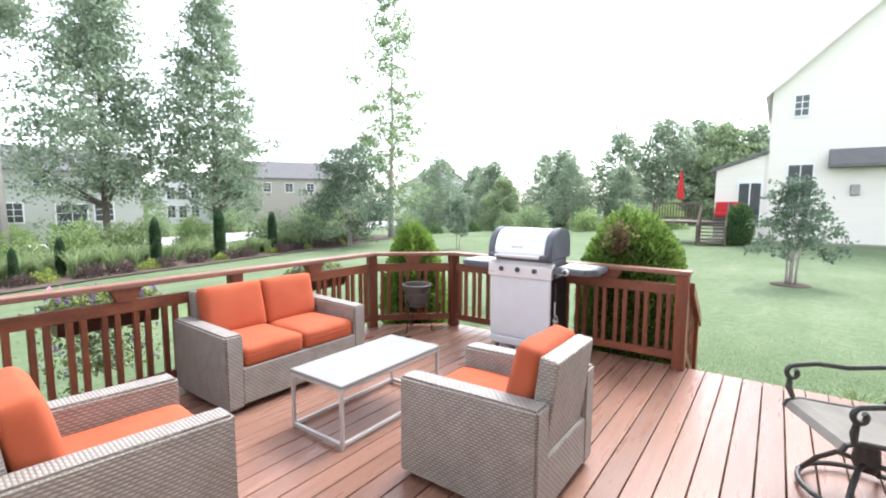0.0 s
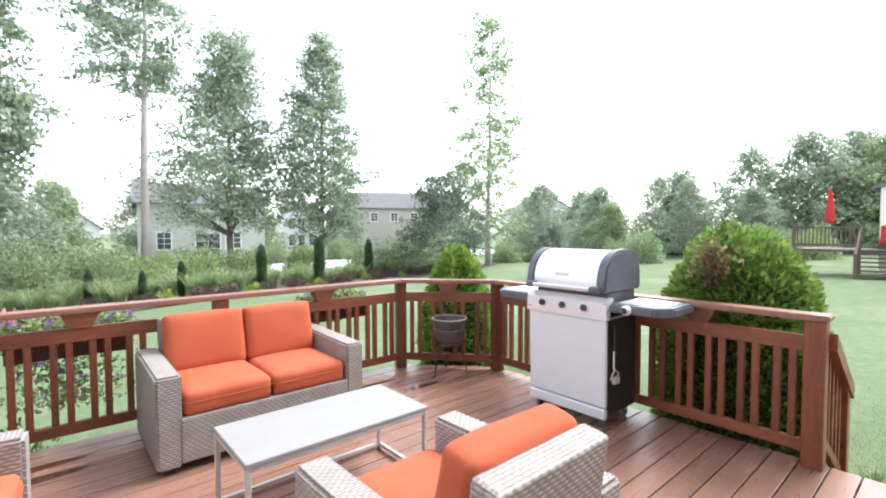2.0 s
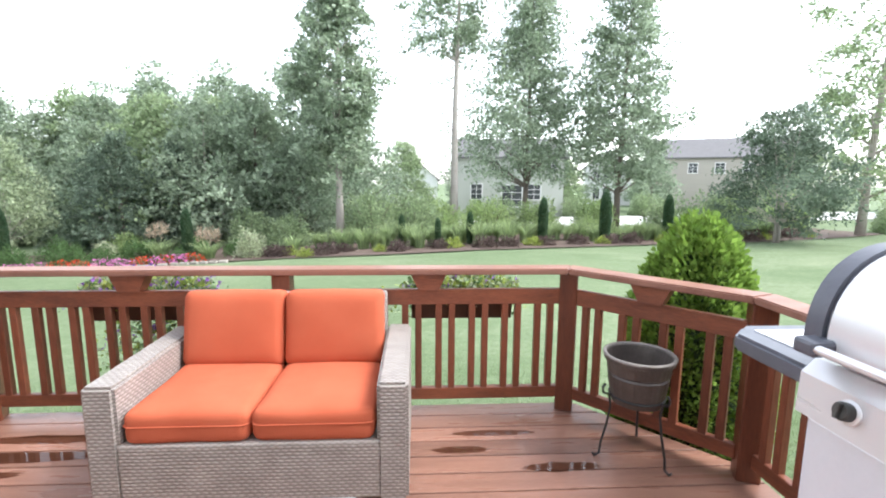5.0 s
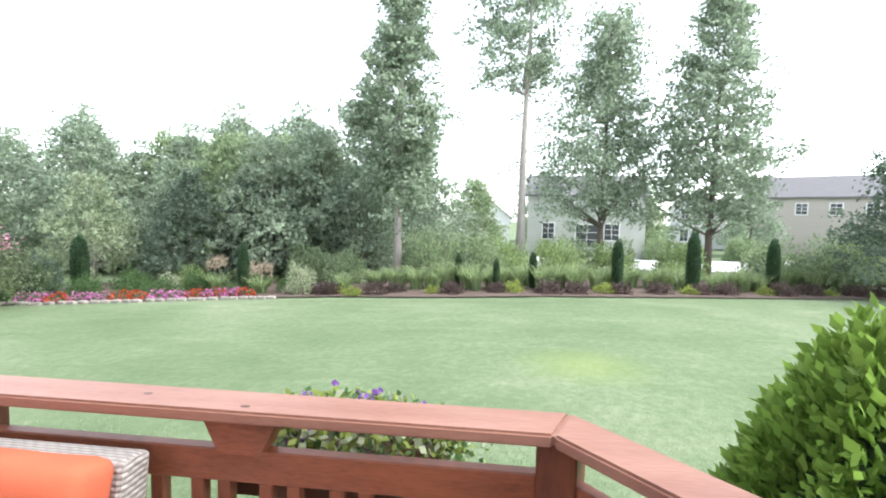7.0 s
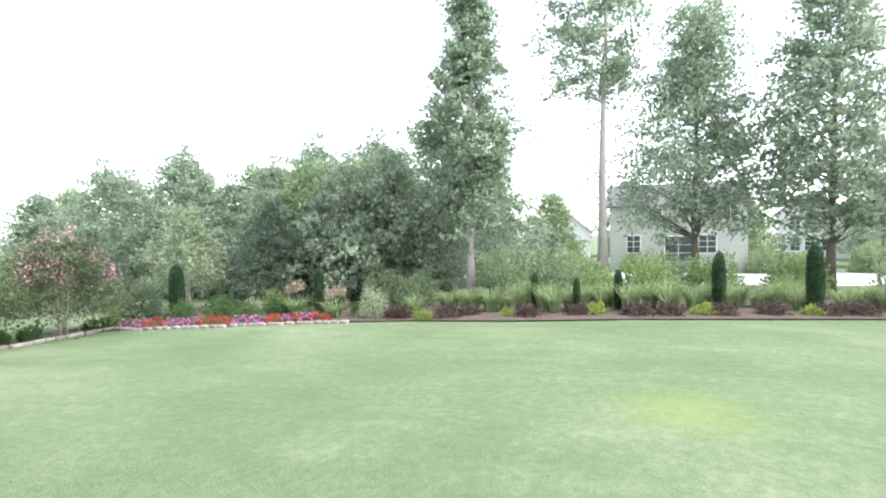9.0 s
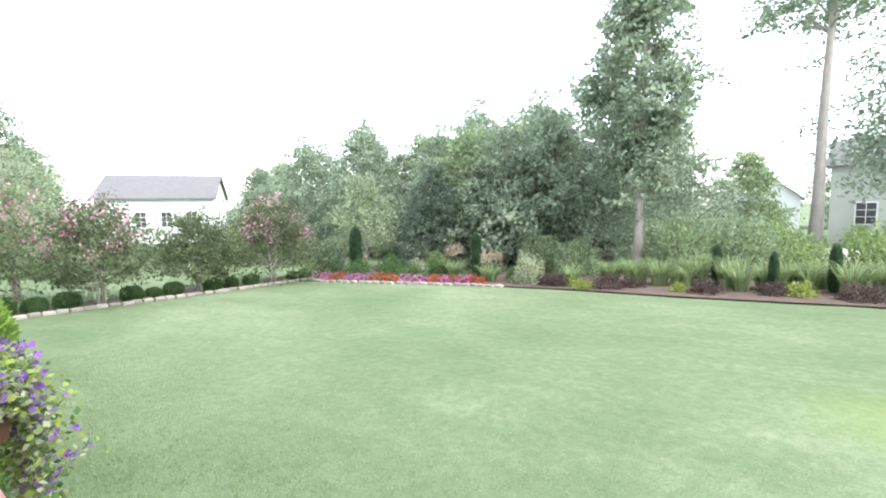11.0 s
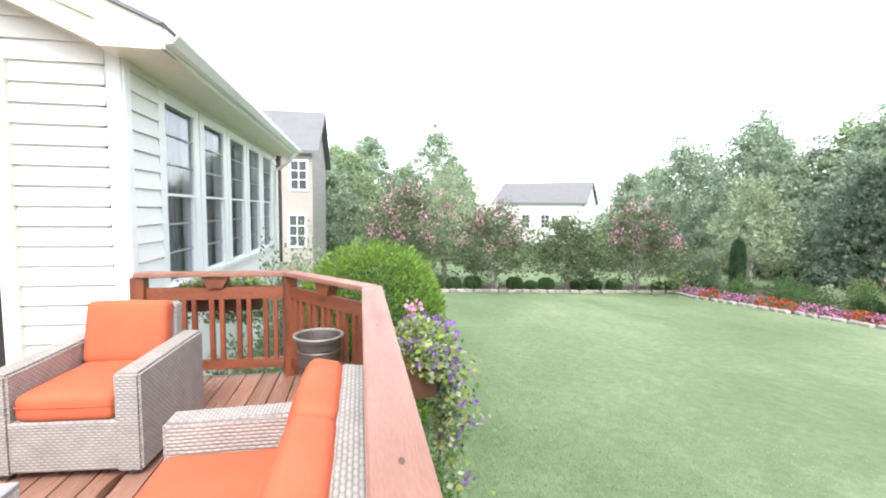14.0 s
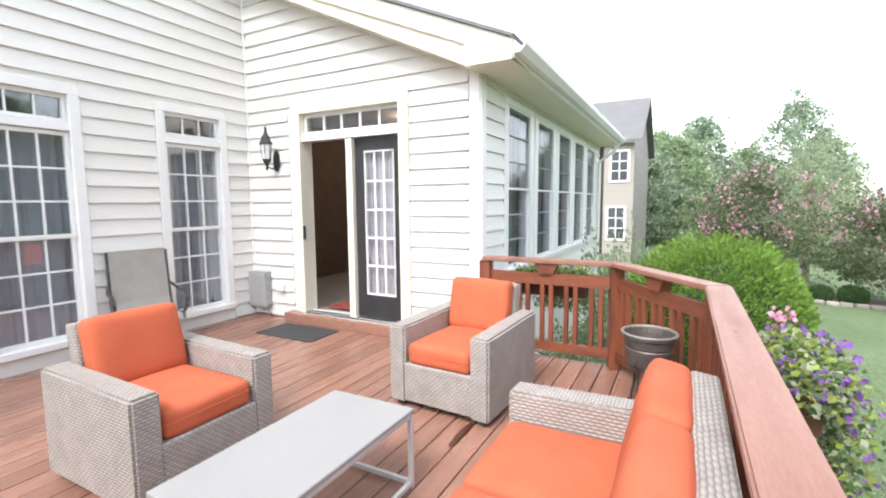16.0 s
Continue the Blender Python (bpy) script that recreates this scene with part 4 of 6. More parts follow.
M_SUNW = Matrix.Translation((SUN_X, 0, 0)) @ Matrix.Rotation(math.pi / 2, 4, "Z")


z = -1.6
while z < EAVE - 0.05:
    if z < SZ0 - 0.2 or z > SZ1:
        lay(sunw, -WALL_Y + 0.1, -SEND, -SEND, z, COURSE, lambda u, zz: Matrix.Translation((SUN_X, -u, zz)) @ Matrix.Rotation(-math.pi / 2, 4, "Z") @ Matrix.Diagonal((1, -1, 1, 1)))
    else:
        for a, b in ((-WALL_Y + 0.1, 0.60), (6.32, -SEND)):
            lay(sunw, a, b, b, z, COURSE, lambda u, zz: Matrix.Translation((SUN_X, -u, zz)) @ Matrix.Rotation(-math.pi / 2, 4, "Z") @ Matrix.Diagonal((1, -1, 1, 1)))
    z += COURSE
part("corner_board", a_box((SUN_X - 0.012, WALL_Y - 0.05, (EAVE - 1.2) / 2), (0.028, 0.11, EAVE + 1.2), 0.004), M_TRIM, sunw)
for a, b in SY:
    double_hung("window_sunroom", "tall white-framed sunroom window with grey screens", M_SUNW, a, b, SZ0, SZ1, 1, 3, 0.15, 0, M_SCREEN, "sunroom windows", 0.022, 0.008, 0.014, M_GREYBAR)

# roof of the sunroom wing
roof = thing("roof_wing", "grey shingle roof with white gutter and cream fascia", "roof", pose(0, 0, 0), kind="structure")
OV = 0.42
ye, yb = WALL_Y + 0.30, SEND - 0.1
zs = lambda xx: EAVE + SLOPE * (xx - SUN_X)
bm = bmesh.new()
prism(bm, [(SUN_X - OV, zs(SUN_X - OV) + 0.22), (WALL_X + 0.3, zs(WALL_X + 0.3) + 0.22), (WALL_X + 0.3, zs(WALL_X + 0.3) + 0.26), (SUN_X - OV - 0.03, zs(SUN_X - OV - 0.03) + 0.25)], "y", yb, ye + 0.03)
part("shingles", bm, M_SHINGLE, roof)
bm = bmesh.new()
prism(bm, [(SUN_X - OV, zs(SUN_X - OV) + 0.05), (WALL_X, zs(WALL_X) + 0.03), (WALL_X, zs(WALL_X) + 0.215), (SUN_X - OV, zs(SUN_X - OV) + 0.215)], "y", ye - 0.03, ye)
part("rake_board", bm, M_CREAMTRIM, roof, "cream rake board")
bm = bmesh.new()
prism(bm, [(SUN_X - OV, zs(SUN_X - OV) + 0.05), (SUN_X, zs(SUN_X - OV) + 0.05), (WALL_X, zs(WALL_X) - 0.02), (WALL_X, zs(WALL_X) + 0.03), (SUN_X - OV, zs(SUN_X - OV) + 0.07)], "y", WALL_Y + 0.004, ye - 0.03)
part("rake_soffit", bm, M_CREAMTRIM, roof)
ez = zs(SUN_X - OV)
bm = bmesh.new()
prism(bm, [(SUN_X - OV + 0.004, ez + 0.045), (SUN_X + 0.02, ez + 0.045), (SUN_X + 0.02, zs(SUN_X + 0.02) + 0.06), (SUN_X - OV + 0.004, ez + 0.12)], "y", WALL_Y + 0.018, ye - 0.002)
part("cornice_return", bm, M_CREAMTRIM, roof, "boxed cornice end")
part("eave_soffit", a_box((SUN_X - OV / 2 - 0.002, (yb + ye) / 2, ez + 0.06), (OV - 0.004, ye - yb - 0.07, 0.02)), M_CREAMTRIM, roof, "cream soffit")
part("fascia", a_box((SUN_X - OV + 0.0, (yb + ye) / 2, ez + 0.135), (0.025, ye - yb - 0.07, 0.15)), M_TRIM, roof)
bm = bmesh.new()
gx = SUN_X - OV - 0.014
prism(bm, [(gx, ez + 0.09), (gx - 0.06, ez + 0.09), (gx - 0.11, ez + 0.15), (gx - 0.115, ez + 0.21), (gx - 0.10, ez + 0.21), (gx - 0.095, ez + 0.155), (gx - 0.055, ez + 0.10), (gx, ez + 0.10)], "y", yb, ye)
part("gutter", bm, M_TRIM, roof, "white metal gutter")
bm = bmesh.new()
tube(bm, [(gx - 0.05, SEND + 0.25, ez + 0.1), (gx + 0.1, SEND + 0.22, ez - 0.1), (SUN_X - 0.05, SEND + 0.2, ez - 0.3), (SUN_X - 0.05, SEND + 0.2, -1.7)], 0.04, 8)
part("downspout", bm, M_TRIM, roof)

# patio door
M_GAB = Matrix.Translation((0, WALL_Y, 0)) @ Matrix.Diagonal((-1, 1, 1, 1))
door = thing("door_patio", "black glazed patio door with curtained panes beside the open doorway", "door", pose(0, 0, 0), kind="structure")
u0, u1 = -DX1, -DX0
for u in (u0 - 0.055 + 0.005, u1 + 0.055 - 0.005):
    part("jamb", a_box((u, -0.045, (TZ1 + DZ0) / 2 - 0.03), (0.11, 0.198, TZ1 - DZ0 + 0.05), 0.003, M_GAB), M_CREAMTRIM, door)
part("head", a_box(((u0 + u1) / 2, -0.045, TZ1 + 0.05 - 0.005), (u1 - u0 + 0.215, 0.202, 0.10), 0.003, M_GAB), M_CREAMTRIM, door)
part("transom_bar", a_box(((u0 + u1) / 2, -0.03, DZ1 + 0.035), (u1 - u0, 0.10, 0.07), 0.003, M_GAB), M_TRIM, door)
pane_grid(door, M_GAB @ Matrix.Translation((0, -0.05, 0)), u0 + 0.005, u1 - 0.005, DZ1 + 0.066, TZ1 - 0.003, 5, 1, 0.028)
part("threshold", a_box(((u0 + u1) / 2, 0.02, DZ0 - 0.015), (u1 - u0, 0.16, 0.03), 0.004, M_GAB), M_TRIM, door)
part("mullion", a_box(((u0 + u1) / 2, -0.04, (DZ0 + DZ1) / 2), (0.075, 0.10, DZ1 - DZ0), 0.004, M_GAB), M_CREAMTRIM, door)
du0, du1 = (u0 + u1) / 2 + 0.04, u1 - 0.012
leafm = M_GAB @ Matrix.Translation((0, -0.07, 0))
bm = bmesh.new()
for u, w in ((du0 + 0.06, 0.12), (du1 - 0.06, 0.12)):
    box(bm, (u, 0, (DZ0 + DZ1) / 2), (w, 0.045, DZ1 - DZ0 - 0.02), 0.003)
box(bm, ((du0 + du1) / 2, 0, DZ1 - 0.08), (du1 - du0 - 0.24, 0.044, 0.14))
box(bm, ((du0 + du1) / 2, 0, DZ0 + 0.14), (du1 - du0 - 0.24, 0.044, 0.26))
bm.transform(leafm)
leaf = part("door_leaf", bm, M_BLACKDOOR, door, "black painted door leaf")
pane_grid(door, leafm @ Matrix.Translation((0, 0.006, 0)), du0 + 0.12, du1 - 0.12, DZ0 + 0.27, DZ1 - 0.15, 3, 5, 0.018, True, 0.012)
part("door_curtain", curtain(du0 + 0.10, du1 - 0.10, DZ0 + 0.25, DZ1 - 0.13, leafm @ Matrix.Translation((0, -0.05, 0)), 6), M_CURTAIN, door, "gathered sheer curtain")
part("lock_plate", a_box((u0 + 0.012, 0.035, 1.08), (0.02, 0.03, 0.16), 0.004, M_GAB), M_IRON, door)
step = tagged(part("door_step", a_box(((DX0 + DX1) / 2 + 0.04, WALL_Y + 0.10, 0.055), (1.78, 0.16, 0.11), 0.006), M_DECK), "brown wooden step under the patio door", "step", kind="structure")
tagged(part("door_mat", a_box((0.10, 0.53, 0.006), (0.80, 0.46, 0.012), 0.003, Matrix.Rotation(0.0, 4, "Z")), M_RUBBER), "black rubber door mat on the deck", "door mat")

# wall lantern
lan = thing("wall_lantern", "black carriage lantern with clear glass on the siding", "wall lamp", pose(0.80, WALL_Y + 0.016, 1.95))
bm = lathe(bmesh.new(), [(0.02, 0.0), (0.055, 0.004), (0.06, 0.012), (0.045, 0.02)], 16)
bm.transform(Matrix.Rotation(radians(-90), 4, "X") @ Matrix.Diagonal((1, 2.2, 1, 1)))
part("wall_plate", bm, M_BLACK, lan)
bm = bmesh.new()
tube(bm, [(0, 0.02, -0.05), (0, 0.07, -0.10), (0, 0.14, -0.08), (0, 0.16, 0.0)], 0.01, 8)
part("arm", bm, M_BLACK, lan)
bm = lathe(bmesh.new(), [(0.008, -0.12), (0.016, -0.10), (0.012, -0.06), (0.035, -0.03), (0.05, 0.0), (0.05, 0.012), (0.03, 0.016)], 12, (0, 0.16, 0.0))
part("base_cup", bm, M_BLACK, lan)
bm = lathe(bmesh.new(), [(0.045, 0.014), (0.062, 0.19), (0.06, 0.192)], 6, (0, 0.16, 0))
part("glass", bm, M_LAMPGLASS, lan, "clear lantern glass")
for k in range(6):
    a = 2 * math.pi * k / 6
    bm = bmesh.new()
    tube(bm, [(0.048 * math.cos(a), 0.16 + 0.048 * math.sin(a), 0.012), (0.065 * math.cos(a), 0.16 + 0.065 * math.sin(a), 0.192)], 0.004, 5)
    part("cage_bar", bm, M_BLACK, lan)
bm = lathe(bmesh.new(), [(0.075, 0.19), (0.078, 0.20), (0.055, 0.24), (0.05, 0.27), (0.025, 0.31), (0.02, 0.34), (0.012, 0.35), (0.018, 0.37), (0.005, 0.40)], 12, (0, 0.16, 0))
part("cap", bm, M_BLACK, lan)

# utility boxes by the inner corner
ub = thing("utility_box", "grey electrical box with conduit on the siding", "utility box", pose(1.14, WALL_Y + 0.016, -0.16))
part("case", a_box((0, 0.055, 0.50), (0.30, 0.11, 0.46), 0.012, None, 2), M_GREYBOX, ub)
part("cover", a_box((0, 0.112, 0.50), (0.26, 0.006, 0.40), 0.003), M_GREYBOX, ub)
bm = bmesh.new()
tube(bm, [(-0.05, 0.05, 0.28), (-0.05, 0.05, 0.24), (-0.10, 0.05, 0.20), (-0.16, 0.05, 0.20)], 0.018, 8)
part("conduit", bm, M_GREYBOX, ub)
so = thing("outdoor_outlet", "small white weatherproof outlet on the siding", "outlet", pose(0.80, WALL_Y + 0.016, 0.38))
part("cover", a_box((0, 0.03, 0), (0.12, 0.06, 0.09), 0.01, None, 2), M_TRIM, so)

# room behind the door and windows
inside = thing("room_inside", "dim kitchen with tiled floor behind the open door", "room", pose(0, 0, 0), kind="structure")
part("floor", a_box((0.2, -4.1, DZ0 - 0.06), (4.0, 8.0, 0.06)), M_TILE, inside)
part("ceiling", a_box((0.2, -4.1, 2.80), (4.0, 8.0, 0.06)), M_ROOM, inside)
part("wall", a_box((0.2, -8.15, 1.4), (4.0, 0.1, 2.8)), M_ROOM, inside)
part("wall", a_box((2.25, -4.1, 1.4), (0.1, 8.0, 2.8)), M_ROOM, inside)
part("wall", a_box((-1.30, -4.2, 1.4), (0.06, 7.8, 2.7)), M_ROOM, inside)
# shell behind the long wall, added to keep sky and lawn out of the panes
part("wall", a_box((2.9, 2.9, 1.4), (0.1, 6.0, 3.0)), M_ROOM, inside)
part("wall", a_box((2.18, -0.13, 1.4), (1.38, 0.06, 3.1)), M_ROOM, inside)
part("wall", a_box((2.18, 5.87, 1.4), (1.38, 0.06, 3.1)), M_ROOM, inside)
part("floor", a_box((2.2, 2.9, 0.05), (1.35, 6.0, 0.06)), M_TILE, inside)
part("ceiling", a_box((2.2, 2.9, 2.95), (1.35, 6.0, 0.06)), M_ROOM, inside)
tagged(part("red_mat", a_box((0.02, -0.42, DZ0 + 0.006), (0.62, 0.42, 0.012), 0.003), M_REDMAT), "red mat on the tiled floor inside the door", "mat")
cab = thing("kitchen_counter", "dark wooden kitchen counter seen through the doorway", "counter", pose(0.6, -5.2, DZ0))
part("body", a_box((0, 0, 0.44), (1.6, 0.6, 0.88), 0.005), M_DARKWOOD, cab)
part("top", a_box((0, 0, 0.90), (1.7, 0.7, 0.04), 0.005), M_CHARCOAL, cab)
M_BULB = bpy.data.materials.new("lamp_glow")
M_BULB.use_nodes = True
M_BULB.node_tree.nodes["Principled BSDF"].inputs["Emission Color"].default_value = (1, 0.86, 0.68, 1)
M_BULB.node_tree.nodes["Principled BSDF"].inputs["Emission Strength"].default_value = 6
for lx, ly in [(0.30, -2.0), (0.5, -3.4)]:
    t = thing("recessed_light", "small lit recessed ceiling light", "ceiling light", pose(lx, ly, 2.768), "recessed lights")
    lamp = new("bulb", bpy.data.lights.new("bulb", "POINT"))
    lamp.data.energy, lamp.data.color, lamp.data.shadow_soft_size = 5, (1, 0.82, 0.62), 0.05
    lamp.parent, lamp.location = t, (0, 0, -0.12)
    part("lens", lathe(bmesh.new(), [(0.045, -0.006), (0.045, 0.0)], 16), M_BULB, t)
    part("ring", lathe(bmesh.new(), [(0.065, -0.003), (0.07, 0.0)], 16), M_TRIM, t)

# ---- plants ----
def crown_points(rng, n, h, base, r, clumps, top=0.35, droop=0.0, flat=0.6, puff=1.0):
    """Leaf places of a broad-leaved crown: uneven clumps at limb ends round the trunk."""
    cs, ks = [], []
    lobes = rng.uniform(0.65, 1.25, 9)
    for i in range(clumps):
        u = (i + rng.uniform(-0.5, 1.5)) / clumps
        u = min(max(u, 0.0), 1.0)
        env = math.sin(math.pi * min(1, 0.16 + 0.80 * u ** 0.8)) ** 0.6 * (1 - (1 - top) * u)
        a = i * 2.399 + rng.uniform(-0.6, 0.6)
        lobe = lobes[int(u * 3.99) * 2 + (1 if math.sin(a) > 0 else 0)]
        rr = r * env * lobe * (rng.uniform(0.2, 1.0) ** 0.6)
        cs.append(np.array([rr * math.cos(a), rr * math.sin(a), h * (base + (0.99 - base) * u) - droop * rr + 0.04 * h * rng.normal() * 0.5]))
        ks.append(puff * r * rng.uniform(0.10, 0.34) * (0.5 + 0.5 * env))
    w = np.array(ks) ** 1.6
    w /= w.sum()
    pts = []
    for c, k, ww in zip(cs, ks, w):
        # each limb end carries several flat sprays that thin out towards their rims
        sprays = 6
        per = max(4, int(n * ww / sprays))
        for j in range(sprays):
            o = rng.normal(size=3) * k * np.array((0.62, 0.62, 0.5))
            q = rng.normal(size=(per, 3)) * k * rng.uniform(0.24, 0.44) * np.array((1, 1, 0.42 * flat / 0.6))
            q[:, 2] -= 0.35 * np.hypot(q[:, 0], q[:, 1])
            pts.append(c + o + q)
    return np.concatenate(pts), cs


def tree(name, label, x, y, h, r, base, seed, leafm, bark, n=9000, leaf=0.22, trunk_r=0.16, clumps=46, top=0.35, stems=1, category="tree", group="", droop=0.0, blossom=None, aspect=0.55, puff=1.0):
    rng = np.random.default_rng(seed)
    t = thing(name, label, category, pose(x, y, ground(x, y)), group)
    pts, cs = crown_points(rng, n, h, base, r, clumps, top, droop, puff=puff)
    bm = bmesh.new()
    for s in range(stems):
        a = 2 * math.pi * s / max(stems, 1) + rng.uniform(0, 1)
        off = 0.0 if stems == 1 else 0.10
        lean = 0.02 * h if stems == 1 else 0.22 * h * 0.5
        path = []
        for k in range(7):
            u = k / 6
            path.append((math.cos(a) * (off + lean * u * u) + rng.normal() * 0.012 * h * u * (1 - u), math.sin(a) * (off + lean * u * u) + rng.normal() * 0.012 * h * u * (1 - u), h * 0.93 * u - 0.15 * (k == 0)))
        tube(bm, path, [trunk_r * (1.25 if k == 0 else 1 - 0.88 * k / 6) / (1 if stems == 1 else 1.6) for k in range(7)], 8)
    for c in cs[::2]:
        rr = math.hypot(c[0], c[1])
        z0 = max(h * base * 0.75, c[2] - 0.75 * rr)
        mid = (c[0] * 0.45, c[1] * 0.45, z0 + (c[2] - z0) * 0.4)
        tr = trunk_r * max(0.12, 0.42 * (1 - z0 / h))
        tube(bm, [(0, 0, z0), mid, tuple(c)], [tr, tr * 0.6, tr * 0.15], 5, False)
    part("trunk", bm, bark, t, smooth=True)
    ob = new("crown", leaf_mesh("crown", pts, leaf, rng, leafm, aspect=aspect))
    ob.parent = t
    if blossom:
        keep = [c for c in cs if c[2] > h * (base + (1 - base) * 0.35)]
        bp = np.concatenate([np.array(c) * np.array((1.12, 1.12, 1.03)) + rng.normal(size=(36, 3)) * np.array((0.09, 0.09, 0.11)) * r for c in keep[1::2] + keep[: len(keep) // 4]])
        ob = new("blossom", leaf_mesh("blossom", bp, leaf * 0.8, rng, blossom, aspect=0.9))
        ob.parent = t
        ob["label"] = "pink blossom clusters"
    return t


def conifer_mound(name, label, category, x, y, z0, r, h, seed, leafm, n, leaf, group="", shape=1.0, lump=0.12, kind=""):
    """A dense clipped or natural mound: core coloured dark as inner shade, with leaf sprays over its lumpy surface."""
    rng = np.random.default_rng(seed)
    t = thing(name, label, category, pose(x, y, z0), group, kind)
    off = rng.uniform(-50, 50, 3)

    def surf(u, a):
        rad = (1 - u ** (2.2 * shape)) ** 0.5 * (0.72 + 0.55 * u * (1 - u) + 0.28 * min(1, u * 4)) if u < 1 else 0
        v = Vector((math.cos(a) * 1.6, math.sin(a) * 1.6, u * 2.2)) + Vector(off)
        k = 1 + lump * (noise.noise(v * 1.5) + 0.6 * noise.noise(v * 3.7)) + 0.035 * noise.noise(v * 11)
        return Vector((r * rad * math.cos(a) * k, r * rad * math.sin(a) * k, h * u * (1 + 0.04 * noise.noise(v * 2))))
    # closed core; its near-black green stands in for shade inside the foliage
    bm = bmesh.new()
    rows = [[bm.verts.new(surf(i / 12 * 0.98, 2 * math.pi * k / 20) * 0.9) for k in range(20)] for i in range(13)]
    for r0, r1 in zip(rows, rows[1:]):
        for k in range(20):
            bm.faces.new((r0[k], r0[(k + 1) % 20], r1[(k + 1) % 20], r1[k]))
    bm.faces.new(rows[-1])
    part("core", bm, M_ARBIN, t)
    us = rng.uniform(0, 1, n) ** 0.8 * 0.999
    aa = rng.uniform(0, 2 * math.pi, n)
    pts = np.array([tuple(surf(u, a) * float(s)) for u, a, s in zip(us, aa, rng.uniform(0.86, 1.0, n))])
    tips = pts / np.array((r, r, h)) * np.array((1, 1, 0.4)) + np.array((0, 0, 0.55))
    ob = new("foliage", leaf_mesh("foliage", pts, leaf, rng, leafm, tips, 0.8, 0.5))
    ob.parent = t
    return t


def shrub(name, label, x, y, r, h, seed, leafm, n=900, leaf=0.09, category="shrub", group="", flower=None, nf=0, lift=0.0):
    rng = np.random.default_rng(seed)
    t = thing(name, label, category, pose(x, y, ground(x, y) + lift), group)
    d = rng.normal(size=(n, 3))
    d /= np.linalg.norm(d, axis=1, keepdims=True)
    d[:, 2] = np.abs(d[:, 2])
    k = 1 + 0.25 * np.sin(d[:, 0] * 5 + seed) * np.cos(d[:, 1] * 4 + seed)
    p = d * (rng.uniform(0.15, 1, (n, 1)) ** 0.5) * k[:, None] * np.array((r, r, h))
    bm = bmesh.new()
    for i in range(5):
        a = i * 1.3 + seed
        tube(bm, [(0, 0, -0.05), (0.3 * r * math.cos(a), 0.3 * r * math.sin(a), 0.45 * h), (0.6 * r * math.cos(a), 0.6 * r * math.sin(a), 0.8 * h)], [0.02 * h + 0.006, 0.012 * h, 0.004], 5)
    part("stems", bm, M_BARK, t)
    ob = new("foliage", leaf_mesh("foliage", p, leaf, rng, leafm, d + np.array((0, 0, 0.3)), 1.2))
    ob.parent = t
    if flower:
        i = rng.choice(n, nf)
        fp = d[i] * k[i][:, None] * np.array((r, r, h)) * 1.02
        ob = new("bloom", leaf_mesh("bloom", fp, leaf * 0.9, rng, flower, aspect=0.9))
        ob.parent, ob["kind"] = t, "stuff"
    return t


def grass_clump(name, label, x, y, h, r, seed, leafm, n=140, group="", plume=None, z=None):
    rng = np.random.default_rng(seed)
    t = thing(name, label, "ornamental grass", pose(x, y, ground(x, y) if z is None else z), group)
    vs, fs = [], []
    for i in range(n):
        a, k = rng.uniform(0, 2 * math.pi), rng.uniform(0.6, 1.1)
        o, w = rng.uniform(0, 0.35) * r, 0.011 * (1 + h)
        ca, sa = math.cos(a), math.sin(a)
        b = len(vs)
        for u in (0, 0.35, 0.7, 1.0):
            rad = o + r * k * u ** 2.0
            zz = h * k * (u - 0.28 * u ** 3)
            ww = w * (1 - u * 0.9)
            vs += [(rad * ca - ww * sa, rad * sa + ww * ca, zz), (rad * ca + ww * sa, rad * sa - ww * ca, zz)]
        fs += [(b + 2 * j, b + 2 * j + 1, b + 2 * j + 3, b + 2 * j + 2) for j in range(3)]
    me = bpy.data.meshes.new("blades")
    me.from_pydata(vs, [], fs)
    me.materials.append(leafm)
    ob = new("blades", me)
    ob.parent = t
    if plume:
        m = 14
        pp = np.concatenate([np.array((r * 0.8 * math.cos(a) * k, r * 0.8 * math.sin(a) * k, h * (0.9 + 0.25 * (1 - k)))) + rng.normal(size=(26, 3)) * np.array((0.05, 0.05, 0.13)) for a, k in zip(rng.uniform(0, 6.28, m), rng.uniform(0.2, 1, m))])
        ob = new("plumes", leaf_mesh("plumes", pp, 0.12, rng, plume, np.tile((0, 0, 1.0), (len(pp), 1)), 0.8, 0.3))
        ob.parent = t
    return t


# clipped evergreens beside the deck
conifer_mound("arborvitae", "bushy bright green arborvitae outside the railing corner", "evergreen shrub", -3.90, 5.28, ground(-4, 5.3), 0.37, 1.98, 11, M_ARB, 30000, 0.045, "arborvitae", 1.8, 0.3)
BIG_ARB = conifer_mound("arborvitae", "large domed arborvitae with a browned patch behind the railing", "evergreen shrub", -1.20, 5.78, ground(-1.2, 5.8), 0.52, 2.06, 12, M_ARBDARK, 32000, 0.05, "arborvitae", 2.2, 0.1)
conifer_mound("arborvitae", "rounded clipped arborvitae beside the sunroom corner", "evergreen shrub", -3.92, -0.68, ground(-4, -0.6), 0.68, 2.05, 13, M_ARB, 34000, 0.045, "arborvitae", 4.2, 0.07)


